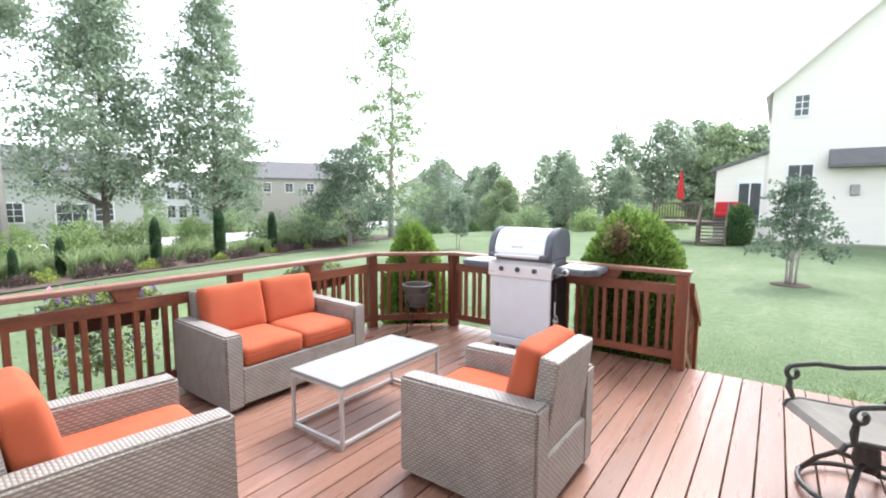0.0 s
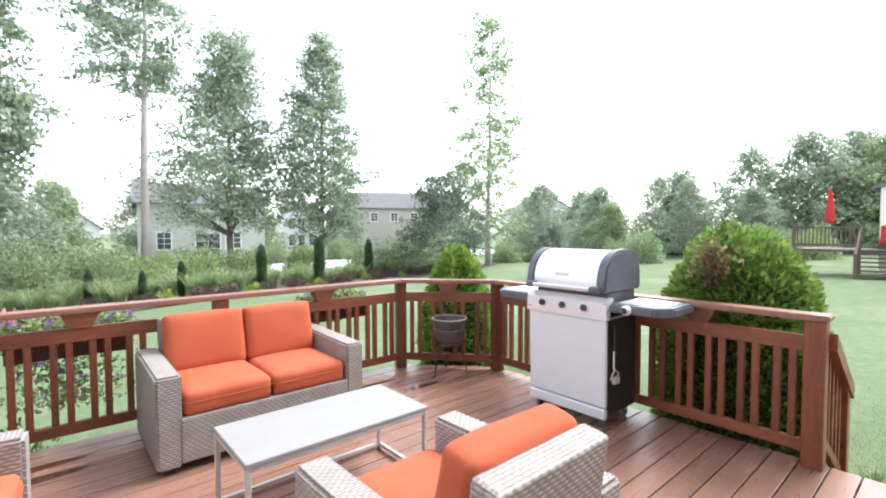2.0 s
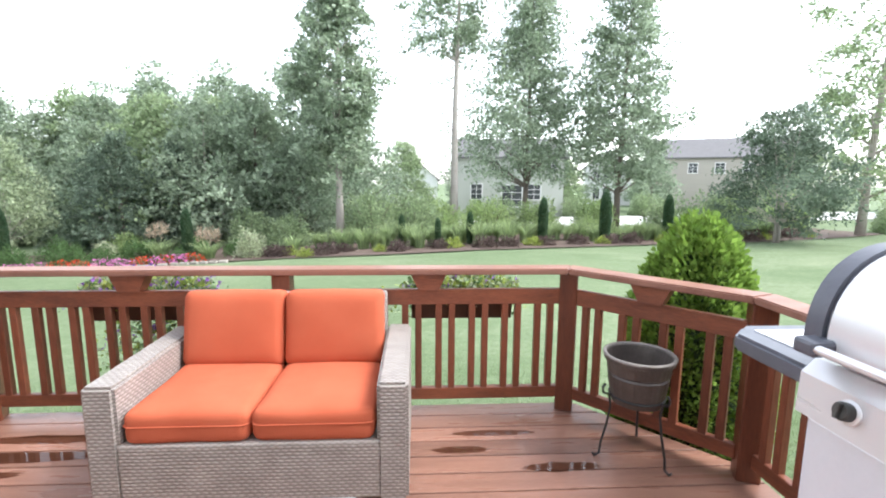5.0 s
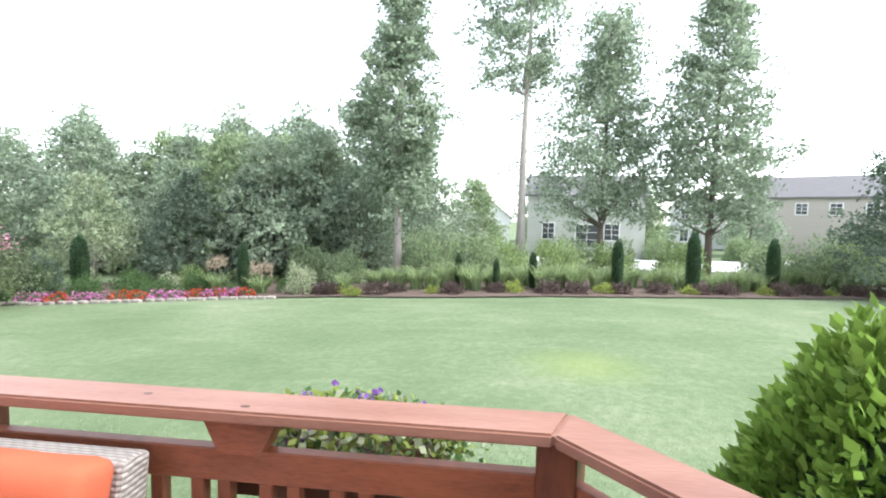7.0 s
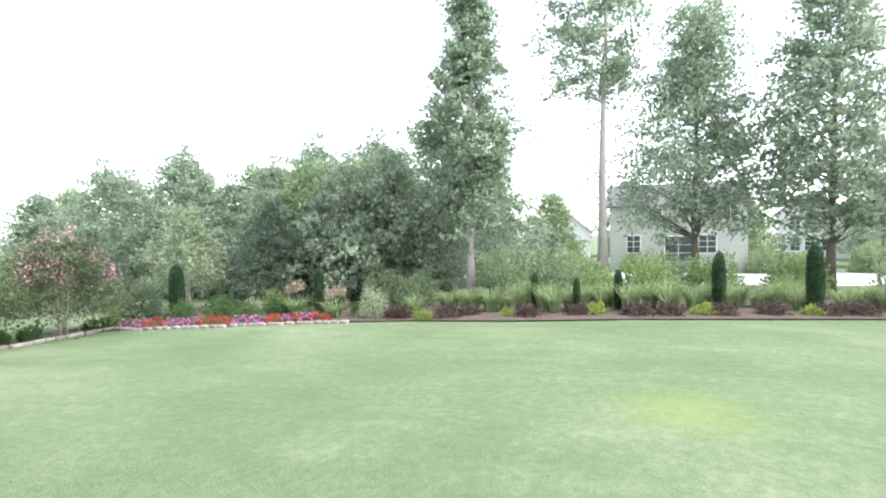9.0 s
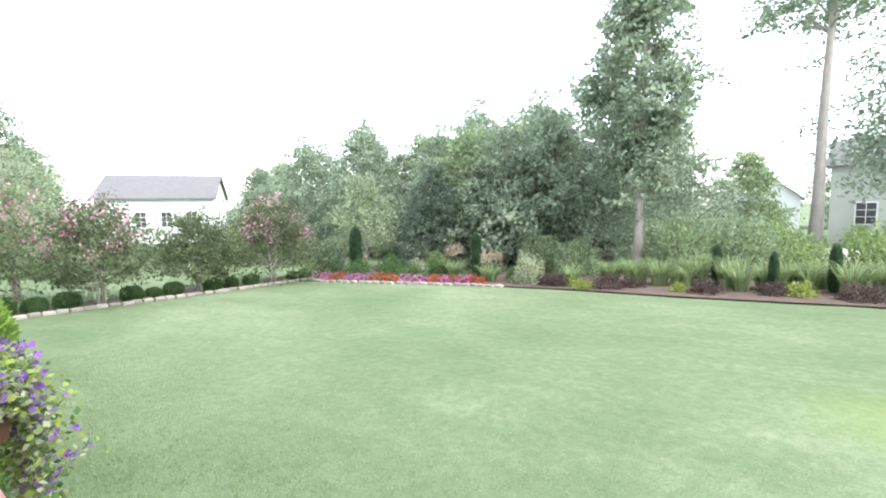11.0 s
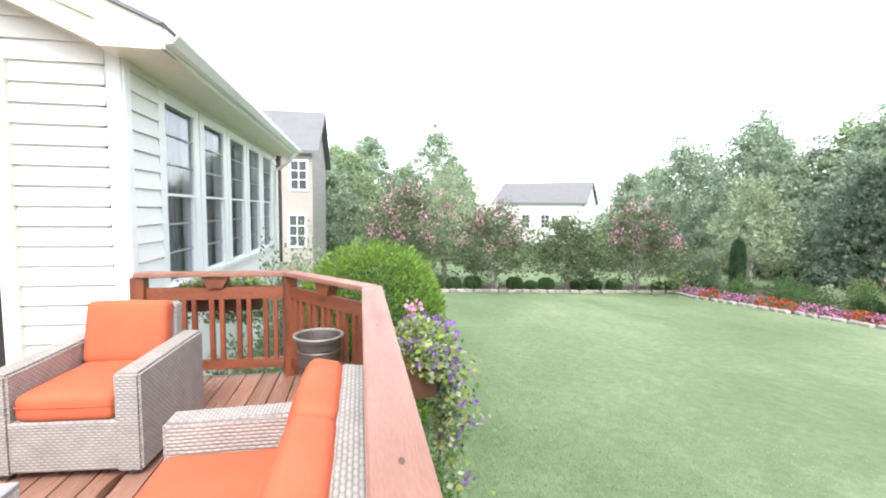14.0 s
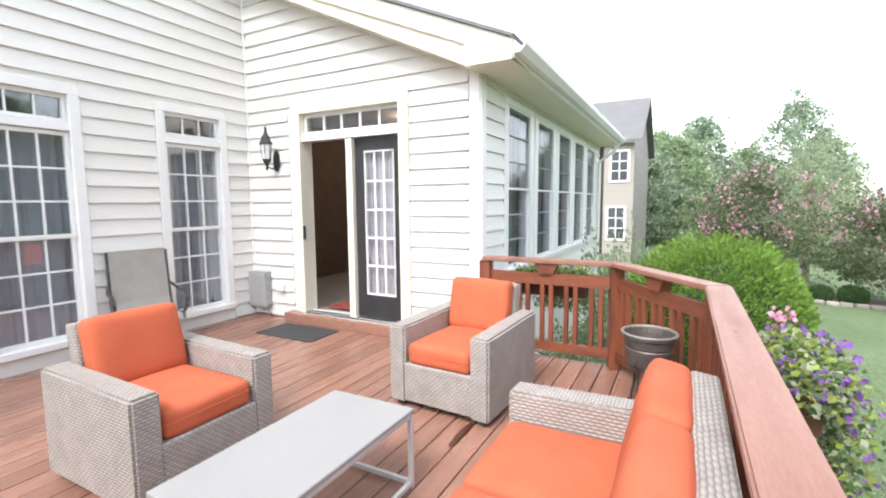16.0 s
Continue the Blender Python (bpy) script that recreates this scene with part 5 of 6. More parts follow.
# a browned patch on the large one, on its deck side
rng = np.random.default_rng(77)
bp = np.stack([-1.22 + rng.normal(0, 0.06, 420), 5.80 - 0.52 + np.abs(rng.normal(0, 0.04, 420)), ground(-1.2, 5.8) + 1.78 + rng.normal(0, 0.09, 420)], axis=1)
ob = tagged(new("browned_spray", leaf_mesh("browned_spray", bp, 0.045, rng, M_BROWNED, np.tile((0, -1.0, 0.3), (420, 1)), 0.9)), "browned foliage patch", kind="stuff")
ob.parent = BIG_ARB
ob.matrix_parent_inverse = BIG_ARB.matrix_basis.inverted()


# planter boxes hung outside the rail
def rail_planter(x, y, rz, length, seed, label, trail=0.35, pur=130, pink=False):
    t = thing("rail_planter", label, "planter", pose(x, y, 0.56, 0, 0, rz), "rail planters")
    bm = bmesh.new()
    prism(bm, [(-0.07, 0.0), (0.07, 0.0), (0.095, 0.15), (-0.095, 0.15)], "x", -length * 0.4, length * 0.4)
    part("box", bm, M_DARKWOOD, t, "dark brown planter box")
    rng = np.random.default_rng(seed)
    n = 5200
    u = rng.normal(size=(n, 3))
    u /= np.linalg.norm(u, axis=1, keepdims=True)
    rr = rng.uniform(0.3, 1, (n, 1)) ** 0.5
    p = u * rr * np.array((length * 0.52, 0.17, 0.13)) + np.array((0, 0.06, 0.16))
    low = rng.uniform(0, 1, n) < 0.34
    p[low] = np.stack([rng.normal(0, length * 0.24, low.sum()), 0.13 + np.abs(rng.normal(0, 0.07, low.sum())), 0.15 - trail * rng.uniform(0, 1.25, low.sum())], axis=1)
    k, k2 = int(n * 0.42), int(n * 0.74)
    rng.shuffle(p)
    for nm, pp, mm, lab in [("lime_foliage", p[:k], M_LIME, "yellow-green foliage"), ("pale_foliage", p[k:k2], M_VARIEGATED, "pale variegated foliage"), ("foliage", p[k2:], M_BOX, "green trailing foliage")]:
        ob = new(nm, leaf_mesh(nm, pp, 0.030, rng, mm, aspect=0.75))
        ob.parent, ob["label"] = t, lab
    q = p[rng.choice(n, pur)] + rng.normal(size=(pur, 3)) * 0.012 + np.array((0, 0.02, 0.02))
    q = np.repeat(q, 5, axis=0) + rng.normal(size=(pur * 5, 3)) * 0.008
    ob = new("petunia_bloom", leaf_mesh("petunia_bloom", q, 0.021, rng, M_PURPLE, aspect=1.0))
    ob.parent, ob["label"], ob["kind"] = t, "purple petunia flowers", "stuff"
    if pink:
        q = np.repeat(np.array((-length * 0.36, 0.04, 0.30)) + rng.normal(size=(5, 3)) * np.array((0.04, 0.04, 0.02)), 8, axis=0)
        q = q + rng.normal(size=q.shape) * 0.012
        ob = new("pink_bloom", leaf_mesh("pink_bloom", q, 0.026, rng, M_PINK, aspect=1.0))
        ob.parent, ob["label"], ob["kind"] = t, "bright pink flowers", "stuff"
    return t


rail_planter(RX - 0.20, 1.80, 90, 0.82, 21, "rail planter of purple petunias and lime foliage trailing down", 0.45, 260, True)
rail_planter(RX - 0.19, 3.80, 90, 0.80, 22, "rail planter of purple petunias and yellow-green foliage", 0.16, 75)
rail_planter((HX + CX) / 2, CY - 0.17, 180, 0.80, 23, "rail planter with trailing green foliage and few petunias", 0.25, 40)
shrub("climbing_shrub", "small-leaved green shrub growing up against the deck", -4.14, 1.5, 0.26, 1.0, 31, M_CLIMB, 3600, 0.04)
shrub("low_shrub", "low green shrub at the foot of the deck", -4.5, 2.35, 0.4, 0.42, 32, M_CLIMB, 2200, 0.05)
shrub("low_shrub", "loose pale green shrub under the sunroom railing", -2.55, -0.45, 0.45, 0.95, 33, M_LEAF2, 2200, 0.055)
shrub("low_shrub", "green shrub under the sunroom windows", -2.6, -3.2, 0.5, 1.9, 34, M_LEAF2, 1800, 0.08)
shrub("low_shrub", "green shrub under the sunroom windows", -2.7, -6.5, 0.7, 2.0, 35, M_LEAF2, 1800, 0.08)
for i, (gx_, gy_, gh) in enumerate([(-0.42, 6.05, 0.42), (0.78, 6.2, 0.45)]):
    grass_clump("grass_tuft", "grey-green tuft of grass beside the deck steps", gx_, gy_, gh, 0.18, 41 + i, M_ORNGRASS, 90, "grass tufts")

# ---- beds ----
FRONT = [(-12.35, -15.6), (-12.1, -16.4), (-11.0, -16.3), (-9.0, -16.9), (-5.0, -18.1), (-1.5, -18.7), (2.3, -18.7), (5.5, -19.1), (8.5, -19.8), (12.7, -20.9), (16.2, -21.7), (19.5, -22.4), (23.0, -23.5), (30.0, -26.5), (40.0, -32.0)]


def front_x(y):
    for (ya, xa), (yb_, xb) in zip(FRONT, FRONT[1:]):
        if ya <= y <= yb_:
            return xa + (xb - xa) * (y - ya) / (yb_ - ya)
    return FRONT[0][1] if y < FRONT[0][0] else FRONT[-1][1]


def strip(name, rows, lift, material, label, category):
    bm = bmesh.new()
    g = [[bm.verts.new((a + (b - a) * k / 6, y, ground(a + (b - a) * k / 6, y) + lift)) for k in range(7)] for y, a, b in rows]
    for r0, r1 in zip(g, g[1:]):
        for k in range(6):
            bm.faces.new((r0[k], r0[k + 1], r1[k + 1], r1[k]))
    bmesh.ops.recalc_face_normals(bm, faces=list(bm.faces))
    for f in bm.faces:
        if f.normal.z < 0:
            f.normal_flip()
    return tagged(part(name, bm, material), label, category, kind="structure")


bed_ys = [-14.5 + i * 1.0 for i in range(48)]
bed = strip("garden_bed", [(y, front_x(y) - 7.5, front_x(y)) for y in bed_ys], 0.05, M_MULCH, "brown mulched planting bed along the lawn", "bed")
hedge_bed = strip("hedge_bed", [(-14.0, -17.0, -3.0), (-13.2, -17.0, -3.0), (-12.3, -16.4, -3.0)], 0.05, M_MULCH, "narrow mulched bed under the clipped hedges", "bed")
rng = np.random.default_rng(5)
stone_mes = []
for i in range(3):
    bm = a_box((0, 0, 0), (0.30, 0.18, 0.13), 0.03)
    for v in bm.verts:
        v.co += 0.02 * noise.noise_vector(v.co * 7 + Vector((i * 9, 0, 0)))
    me = bpy.data.meshes.new("edging_stone")
    bm.to_mesh(me)
    me.materials.append(M_STONE)
    stone_mes.append(me)
for i in range(42):
    sx, sy = -3.0 - i * 0.32, -12.2 + 0.05 * rng.normal()
    piece("edging_stone", stone_mes[i % 3], hedge_bed, pose(sx, sy, ground(sx, sy) + 0.05, 0, 0, rng.uniform(-12, 12)))
for i in range(26):
    sy = -11.9 + i * 0.33
    sx = front_x(sy) + 0.06 + 0.04 * rng.normal()
    piece("edging_stone", stone_mes[i % 3], bed, pose(sx, sy, ground(sx, sy) + 0.035, 0, 0, 90 + rng.uniform(-14, 14)))
strip("street", [(y, -43.5 - max(0, y - 18) * 0.25, -34.8 - max(0, y - 18) * 0.25) for y in range(-6, 60, 3)], 0.06, M_ROAD, "pale concrete street beyond the beds", "street")

# clipped boxwoods and crape myrtles along the side bed
HEDGE = [(-6.55, 0.42), (-7.3, 0.42), (-8.05, 0.47), (-9.75, 0.45), (-10.4, 0.34), (-11.05, 0.44), (-12.45, 0.42), (-13.15, 0.40), (-14.0, 0.42), (-16.0, 0.36), (-16.6, 0.38)]
b0 = conifer_mound("boxwood", "clipped round green boxwood in a row", "shrub", HEDGE[0][0], -12.75, ground(HEDGE[0][0], -12.75), 0.325, 0.60, 51, M_BOX, 3600, 0.045, "boxwood row", 3.2, 0.03)
for i, (hx, hr) in enumerate(HEDGE[1:] + [(-5.8, 0.42), (-5.0, 0.44)]):
    copy_thing(b0, pose(hx, -12.75, ground(hx, -12.75), 0, 0, 40 * i) @ Matrix.Scale(hr / 0.50, 4))
tree("crape_myrtle", "multi-stemmed crape myrtle with pink blossom", -8.97, -13.0, 3.2, 1.6, 0.26, 61, M_CRAPE, M_PALEBARK, 11000, 0.11, 0.06, 60, 0.8, 4, "tree", "crape myrtles", puff=1.5, blossom=M_PINK)
tree("crape_myrtle", "multi-stemmed crape myrtle in green leaf", -12.1, -13.0, 2.85, 1.4, 0.26, 62, M_CRAPE, M_PALEBARK, 10000, 0.11, 0.06, 56, 0.8, 4, "tree", "crape myrtles", puff=1.5)
tree("crape_myrtle", "multi-stemmed crape myrtle with pale pink blossom", -15.1, -12.9, 3.4, 1.9, 0.26, 63, M_CRAPE, M_PALEBARK, 12000, 0.11, 0.06, 64, 0.8, 4, "tree", "crape myrtles", puff=1.5, blossom=M_PINK)
tree("crape_myrtle", "large crape myrtle heavy with pink blossom", -5.4, -13.6, 3.8, 1.8, 0.22, 64, M_CRAPE, M_PALEBARK, 11000, 0.12, 0.07, 60, 0.8, 4, "tree", "crape myrtles", puff=1.4, blossom=M_PINK)
tree("crape_myrtle", "large crape myrtle heavy with pink blossom", -7.6, -16.5, 3.8, 1.7, 0.28, 65, M_LEAF2, M_PALEBARK, 5600, 0.12, 0.08, 36, 0.75, 4, "tree", "crape myrtles", blossom=M_PINK)
tree("crape_myrtle", "young multi-stemmed crape myrtle on the lawn", 0.44, 15.2, 2.75, 1.0, 0.30, 66, M_LEAFDARK, M_PALEBARK, 4200, 0.10, 0.05, 44, 0.7, 4, "tree", "crape myrtles")
tree("crape_myrtle", "young multi-stemmed crape myrtle on the lawn", -14.4, 21.8, 2.9, 1.0, 0.3, 67, M_LEAFDARK, M_PALEBARK, 3400, 0.11, 0.05, 28, 0.7, 3, "tree", "crape myrtles")
tagged(part("mulch_ring", lathe(bmesh.new(), [(0.45, -0.05), (0.42, 0.03), (0.1, 0.07)], 20, (0.44, 15.2, ground(0.44, 15.2))), M_MULCH), "brown mulch ring round a young tree", "mulch")

# tall trees behind the bed
tree("oak_tree", "tall narrow oak with pale lower trunk", -24.9, -0.45, 16.5, 2.35, 0.26, 71, M_LEAF, M_PALEBARK, 24000, 0.23, 0.20, 150, 0.42, puff=1.25)
tree("pine_tree", "very tall tree with bare pale trunk and high crown", -30.3, 5.8, 21.5, 3.5, 0.52, 72, M_LEAF, M_PALEBARK, 11000, 0.25, 0.26, 70, 0.55, puff=1.1)
tree("oak_tree", "tall broad-leaved tree with layered crown", -33.4, 11.2, 16.5, 4.5, 0.23, 79, M_LEAF, M_BARK, 24000, 0.25, 0.22, 130, 0.42, puff=1.3)
tree("oak_tree", "tall broad-leaved tree with layered crown", -31.3, 16.9, 17.5, 3.5, 0.19, 74, M_LEAF, M_BARK, 23000, 0.25, 0.22, 130, 0.45, puff=1.3)
tree("oak_tree", "tall sparse tree with open high crown", -27.0, 30.0, 21.0, 3.9, 0.14, 75, M_LEAF2, M_PALEBARK, 15000, 0.25, 0.22, 95, 0.45, puff=1.15)
tree("plum_tree", "round dark-leaved tree with several trunks", -22.6, 21.2, 6.4, 3.2, 0.20, 76, M_LEAFDARK, M_PALEBARK, 14000, 0.17, 0.10, 90, 0.75, 3)

# woodland: two kinds built once, then repeated
w1 = tree("woodland_tree", "dense green broad-leaved woodland tree", -27.5, -5.5, 8.3, 4.0, 0.08, 81, M_LEAF, M_BARK, 15000, 0.25, 0.16, 130, 0.5, group="woodland")
w2 = tree("woodland_tree", "lighter green broad-leaved woodland tree", -27.6, -10.8, 7.9, 3.9, 0.08, 82, M_LEAF2, M_BARK, 15000, 0.25, 0.16, 130, 0.5, group="woodland")
w3 = tree("holly_tree", "dark green dense holly tree", -23.4, -10.3, 5.6, 2.0, 0.04, 83, M_LEAFDARK, M_BARK, 11000, 0.16, 0.1, 100, 0.35, group="hollies")
w5 = tree("woodland_tree", "grey-green airy woodland tree", -33.0, -17.0, 9.6, 3.8, 0.12, 86, M_LEAF, M_PALEBARK, 11000, 0.25, 0.14, 120, 0.5, group="woodland")
w4 = tree("birch_tree", "pale green slender garden tree", -21.9, -14.2, 5.2, 1.8, 0.20, 84, M_LEAFLIGHT, M_PALEBARK, 7500, 0.15, 0.06, 70, 0.6)
SPOTS = [(w2, -29.5, -9, 1.05), (w5, -25.8, -7.5, 0.8), (w5, -32, -13, 1.1), (w5, -33, -4, 1.2), (w1, -29.5, -15.5, 0.85), (w5, -32.5, -20.5, 0.9), (w5, -34, -25, 0.95), (w5, -29, -21.5, 1.05), (w2, -34, -19, 1.2), (w5, -27, -26, 0.95), (w5, -35, -27, 1.15),
         (w5, -40, -12, 1.3), (w2, -41, -22, 1.3), (w1, -38, -2, 1.1), (w2, -31.5, -7.5, 1.0), (w1, -27.0, -3.0, 0.72), (w5, -33, -31, 1.0), (w1, -30, -37, 0.95), (w2, -36, -42, 1.15), (w1, -42, -34, 1.2), (w2, -17, -60, 1.3), (w5, -14, -58, 1.5), (w2, -10, -62, 1.2), (w1, -5, -56, 1.5), (w2, -1, -50, 1.3), (w1, 3, -46, 1.4), (w2, -3, -36, 1.0), (w1, 0.5, -33, 1.15),
         (w1, -11, 59.5, 1.45), (w2, -5, 62, 1.4), (w1, -21, 54.5, 1.1), (w5, -17.6, 47.5, 0.75), (w1, -29, 51, 0.98), (w5, -29.8, 41, 0.85), (w5, -15, 56, 1.15), (w1, -2, 64, 1.3), (w1, -8, 66, 1.5), (w5, -25, 58, 1.0), (w1, -34, 55, 1.0), (w2, -24, 45, 0.7), (w1, -13, 50, 0.75),
         (w1, -40, 52, 0.95), (w2, -46, 40, 0.8), (w1, -52, 30, 0.8), (w1, -58, 14, 1.0), (w2, -56, 2, 1.0), (w1, -52, -6, 1.1), (w2, -60, 22, 0.9), (w1, -75, 12, 1.3), (w2, -80, 45, 1.2), (w1, -65, 58, 1.2), (w2, -50, 70, 1.3), (w1, -78, -10, 1.4)]
for i, (o, px, py, s) in enumerate(SPOTS):
    copy_thing(o, pose(px, py, ground(px, py) - 0.1, 0, 0, 67 * i) @ Matrix.Scale(s, 4))
for px, py, s in [(-24.8, -8.4, 0.95), (-25.9, -12.9, 0.95), (-22.2, -21, 0.8), (-20.5, 52, 1.3)]:
    copy_thing(w3, pose(px, py, ground(px, py), 0, 0, 50 * px) @ Matrix.Scale(s, 4))
tree("willow_tree", "pale green weeping willow", -10.7, -33.0, 7.4, 3.8, 0.20, 85, M_LEAFLIGHT, M_BARK, 14000, 0.2, 0.14, 100, 0.7, droop=0.35, aspect=0.25)

# planting in the bed: columns, grasses, burgundy mounds, flowers
c0 = conifer_mound("cypress_column", "slim dark green columnar cypress in the bed", "evergreen shrub", -20.0, -13.0, ground(-20, -13), 0.25, 2.35, 91, M_CYP, 3600, 0.085, "cypress columns", 3.4, 0.05)
for px, py, s in [(-20.3, -5.9, 0.85), (-22.0, 2.8, 0.62), (-21.8, 5.9, 0.65), (-22.3, 9.4, 0.92), (-22.8, 12.6, 1.08), (-24.0, 16.4, 1.0), (-21.0, 4.4, 0.55)]:
    copy_thing(c0, pose(px, py, ground(px, py), 0, 0, 31 * py) @ Matrix.Diagonal((0.78 * s, 0.78 * s, s, 1)))
conifer_mound("dwarf_conifer", "grey-green loose dwarf conifer at the bed corner", "evergreen shrub", -18.1, -12.8, ground(-18.1, -12.8), 0.62, 1.55, 89, M_LEAFDARK, 3200, 0.09, shape=1.1, lump=0.25)
shrub("variegated_shrub", "cream variegated shrub in the bed", -19.6, -3.15, 0.62, 1.1, 92, M_VARIEGATED, 1500, 0.11)
shrub("variegated_shrub", "small rounded cream variegated shrub", -20.3, -9.2, 0.5, 0.75, 93, M_VARIEGATED, 1200, 0.09)
grass_clump("plume_grass", "ornamental grass with tan plumes", -20.3, -7.0, 1.1, 0.75, 94, M_ORNGRASS, 220, "plume grasses", M_TANGRASS)
grass_clump("plume_grass", "ornamental grass with tan plumes", -19.5, -4.75, 0.95, 0.7, 95, M_ORNGRASS, 220, "plume grasses", M_TANGRASS)
g0 = grass_clump("tall_grass", "tall green ornamental grass in the bed", -20.2, -1.6, 1.1, 0.55, 96, M_ORNGRASS, 150, "bed grasses")
p0 = shrub("barberry", "low burgundy barberry mound in the bed", -19.4, -1.9, 0.5, 0.5, 97, M_PURPLELEAF, 800, 0.085, group="barberries")
l0 = shrub("lime_perennial", "low yellow-green perennial in the bed", -19.1, -0.9, 0.34, 0.32, 98, M_LIME, 420, 0.09, group="lime perennials")
rng = np.random.default_rng(17)
for i in range(26):
    py = -2.5 + i * 1.1 + rng.uniform(-0.4, 0.4)
    px = front_x(py) - 0.75 - rng.uniform(0, 0.7)
    o = (p0, l0, p0)[i % 3]
    copy_thing(o, pose(px, py, ground(px, py) + 0.03, 0, 0, rng.uniform(0, 360)) @ Matrix.Scale(rng.uniform(0.75, 1.2), 4))
for i in range(52):
    py = -1.0 + i * 0.5 + rng.uniform(-0.3, 0.3)
    px = front_x(py) - 1.9 - rng.uniform(0, 1.6)
    copy_thing(g0, pose(px, py, ground(px, py) + 0.03, 0, 0, rng.uniform(0, 360)) @ Matrix.Scale(rng.uniform(0.85, 1.4), 4))
s0 = shrub("garden_shrub", "mid-green leafy shrub behind the bed", -25.4, 3.5, 1.5, 2.3, 99, M_LEAF2, 3600, 0.17, group="garden shrubs")
s1 = shrub("garden_shrub", "light green leafy shrub behind the bed", -26.2, 7.5, 1.4, 2.0, 100, M_SHRUBLIGHT, 3200, 0.16, group="garden shrubs")
s2 = shrub("garden_shrub", "dark green rounded shrub in the bed", -20.8, -8.2, 0.7, 0.8, 101, M_BOX, 1800, 0.09, group="garden shrubs")
for o, px, py, s in [(s0, -25.0, 1.2, 1.1), (s1, -25.8, 13.0, 0.55), (s0, -26.0, 17.5, 0.95), (s0, -25.5, 19.6, 1.0), (s1, -27.5, 22.0, 1.1), (s0, -44.3, 4, 0.8), (s1, -44.2, 9, 0.75), (s0, -44.4, 18.5, 0.8), (s1, -45, 21.5, 0.9), (s0, -45.5, 26, 1.0), (s0, -33, 26.5, 1.3), (s1, -34, 31, 1.2), (s0, -30, 36, 1.0),
                    (s1, -27.6, 1.6, 0.9), (s1, -28.2, 4.6, 1.05), (s0, -28.8, 8.8, 0.9), (s1, -28.6, 10.8, 1.0), (s1, -29.0, 14.4, 1.0), (s1, -25.0, 5.4, 0.7), (s2, -19.2, -8.6, 0.8), (s2, -21.4, -6.2, 1.0), (s2, -19.5, -10.2, 0.8), (s2, -20.9, -11.4, 1.1), (s2, -18.7, -11.6, 0.7), (s2, -19.4, -12.2, 0.9), (s1, -22.3, -9.6, 0.5), (s1, -17.5, -13.4, 0.4), (s0, -23.5, -2.6, 0.7), (s0, -24.0, -4.6, 0.8), (s2, -20.6, -3.9, 0.9), (s2, -19.0, -5.6, 0.6),
                    (s0, -17, 37, 1.1), (s0, -21, 40, 0.8), (s2, -22.5, 41.5, 1.3), (s2, -25, 40, 1.3), (s2, -26.8, 36.0, 1.3), (s1, -14, 42, 1.0), (s0, -10.5, 44, 1.1), (s1, -8, 46, 1.2), (s0, -28.5, 34.0, 0.9), (s0, -12.0, -26.5, 0.7), (s2, -9.5, -26.5, 1.7), (s2, -6.5, -25.5, 1.7), (s0, -4.5, -22, 0.8), (s2, -14.5, -27, 1.6), (s2, -17.5, -27.5, 1.5), (s0, -19.5, -26, 0.9), (s1, -22, -27, 1.2)]:
    copy_thing(o, pose(px, py, ground(px, py), 0, 0, 71 * py) @ Matrix.Scale(s, 4))
fl = [shrub("flower_clump", lab, -17.4, -11.2 + i, 0.36, 0.28, 110 + i, M_BOX, 260, 0.07, "flowers", "bed flowers", mm, 200, 0.03) for i, (lab, mm) in enumerate([("low clump of red flowers edging the bed", M_RED), ("low clump of hot pink flowers edging the bed", M_HOTPINK), ("low clump of scarlet flowers edging the bed", M_RED)])]
for i in range(12):
    py = -11.9 + 0.6 * i
    px = front_x(py) - 0.42 - 0.1 * (i % 2)
    copy_thing(fl[(1, 1, 0, 1, 1, 2, 0, 1, 1, 2)[i % 10]], pose(px, py, ground(px, py) + 0.04, 0, 0, 55 * i))
for i, o in enumerate(fl):
    py = -4.9 - 0.42 * i
    o.matrix_basis = pose(front_x(py) - 0.5, py, ground(front_x(py) - 0.5, py) + 0.04)


# ---- houses ----
def house_window(t, m, u, z, w, h, lights=(2, 3)):
    win = part("window", a_box((u, 0.03, z), (w + 0.2, 0.06, h + 0.2), 0, m), M_TRIM, t)
    part("pane", a_box((u, 0.065, z), (w, 0.02, h), 0, m), M_DARKPANE, win)
    bm = bmesh.new()
    for i in range(1, lights[0]):
        box(bm, (u - w / 2 + w * i / lights[0], 0.085, z), (0.04, 0.02, h), 0, m)
    for j in range(1, lights[1]):
        box(bm, (u, 0.084, z - h / 2 + h * j / lights[1]), (w, 0.018, 0.04), 0, m)
    part("muntins", bm, M_TRIM, win)


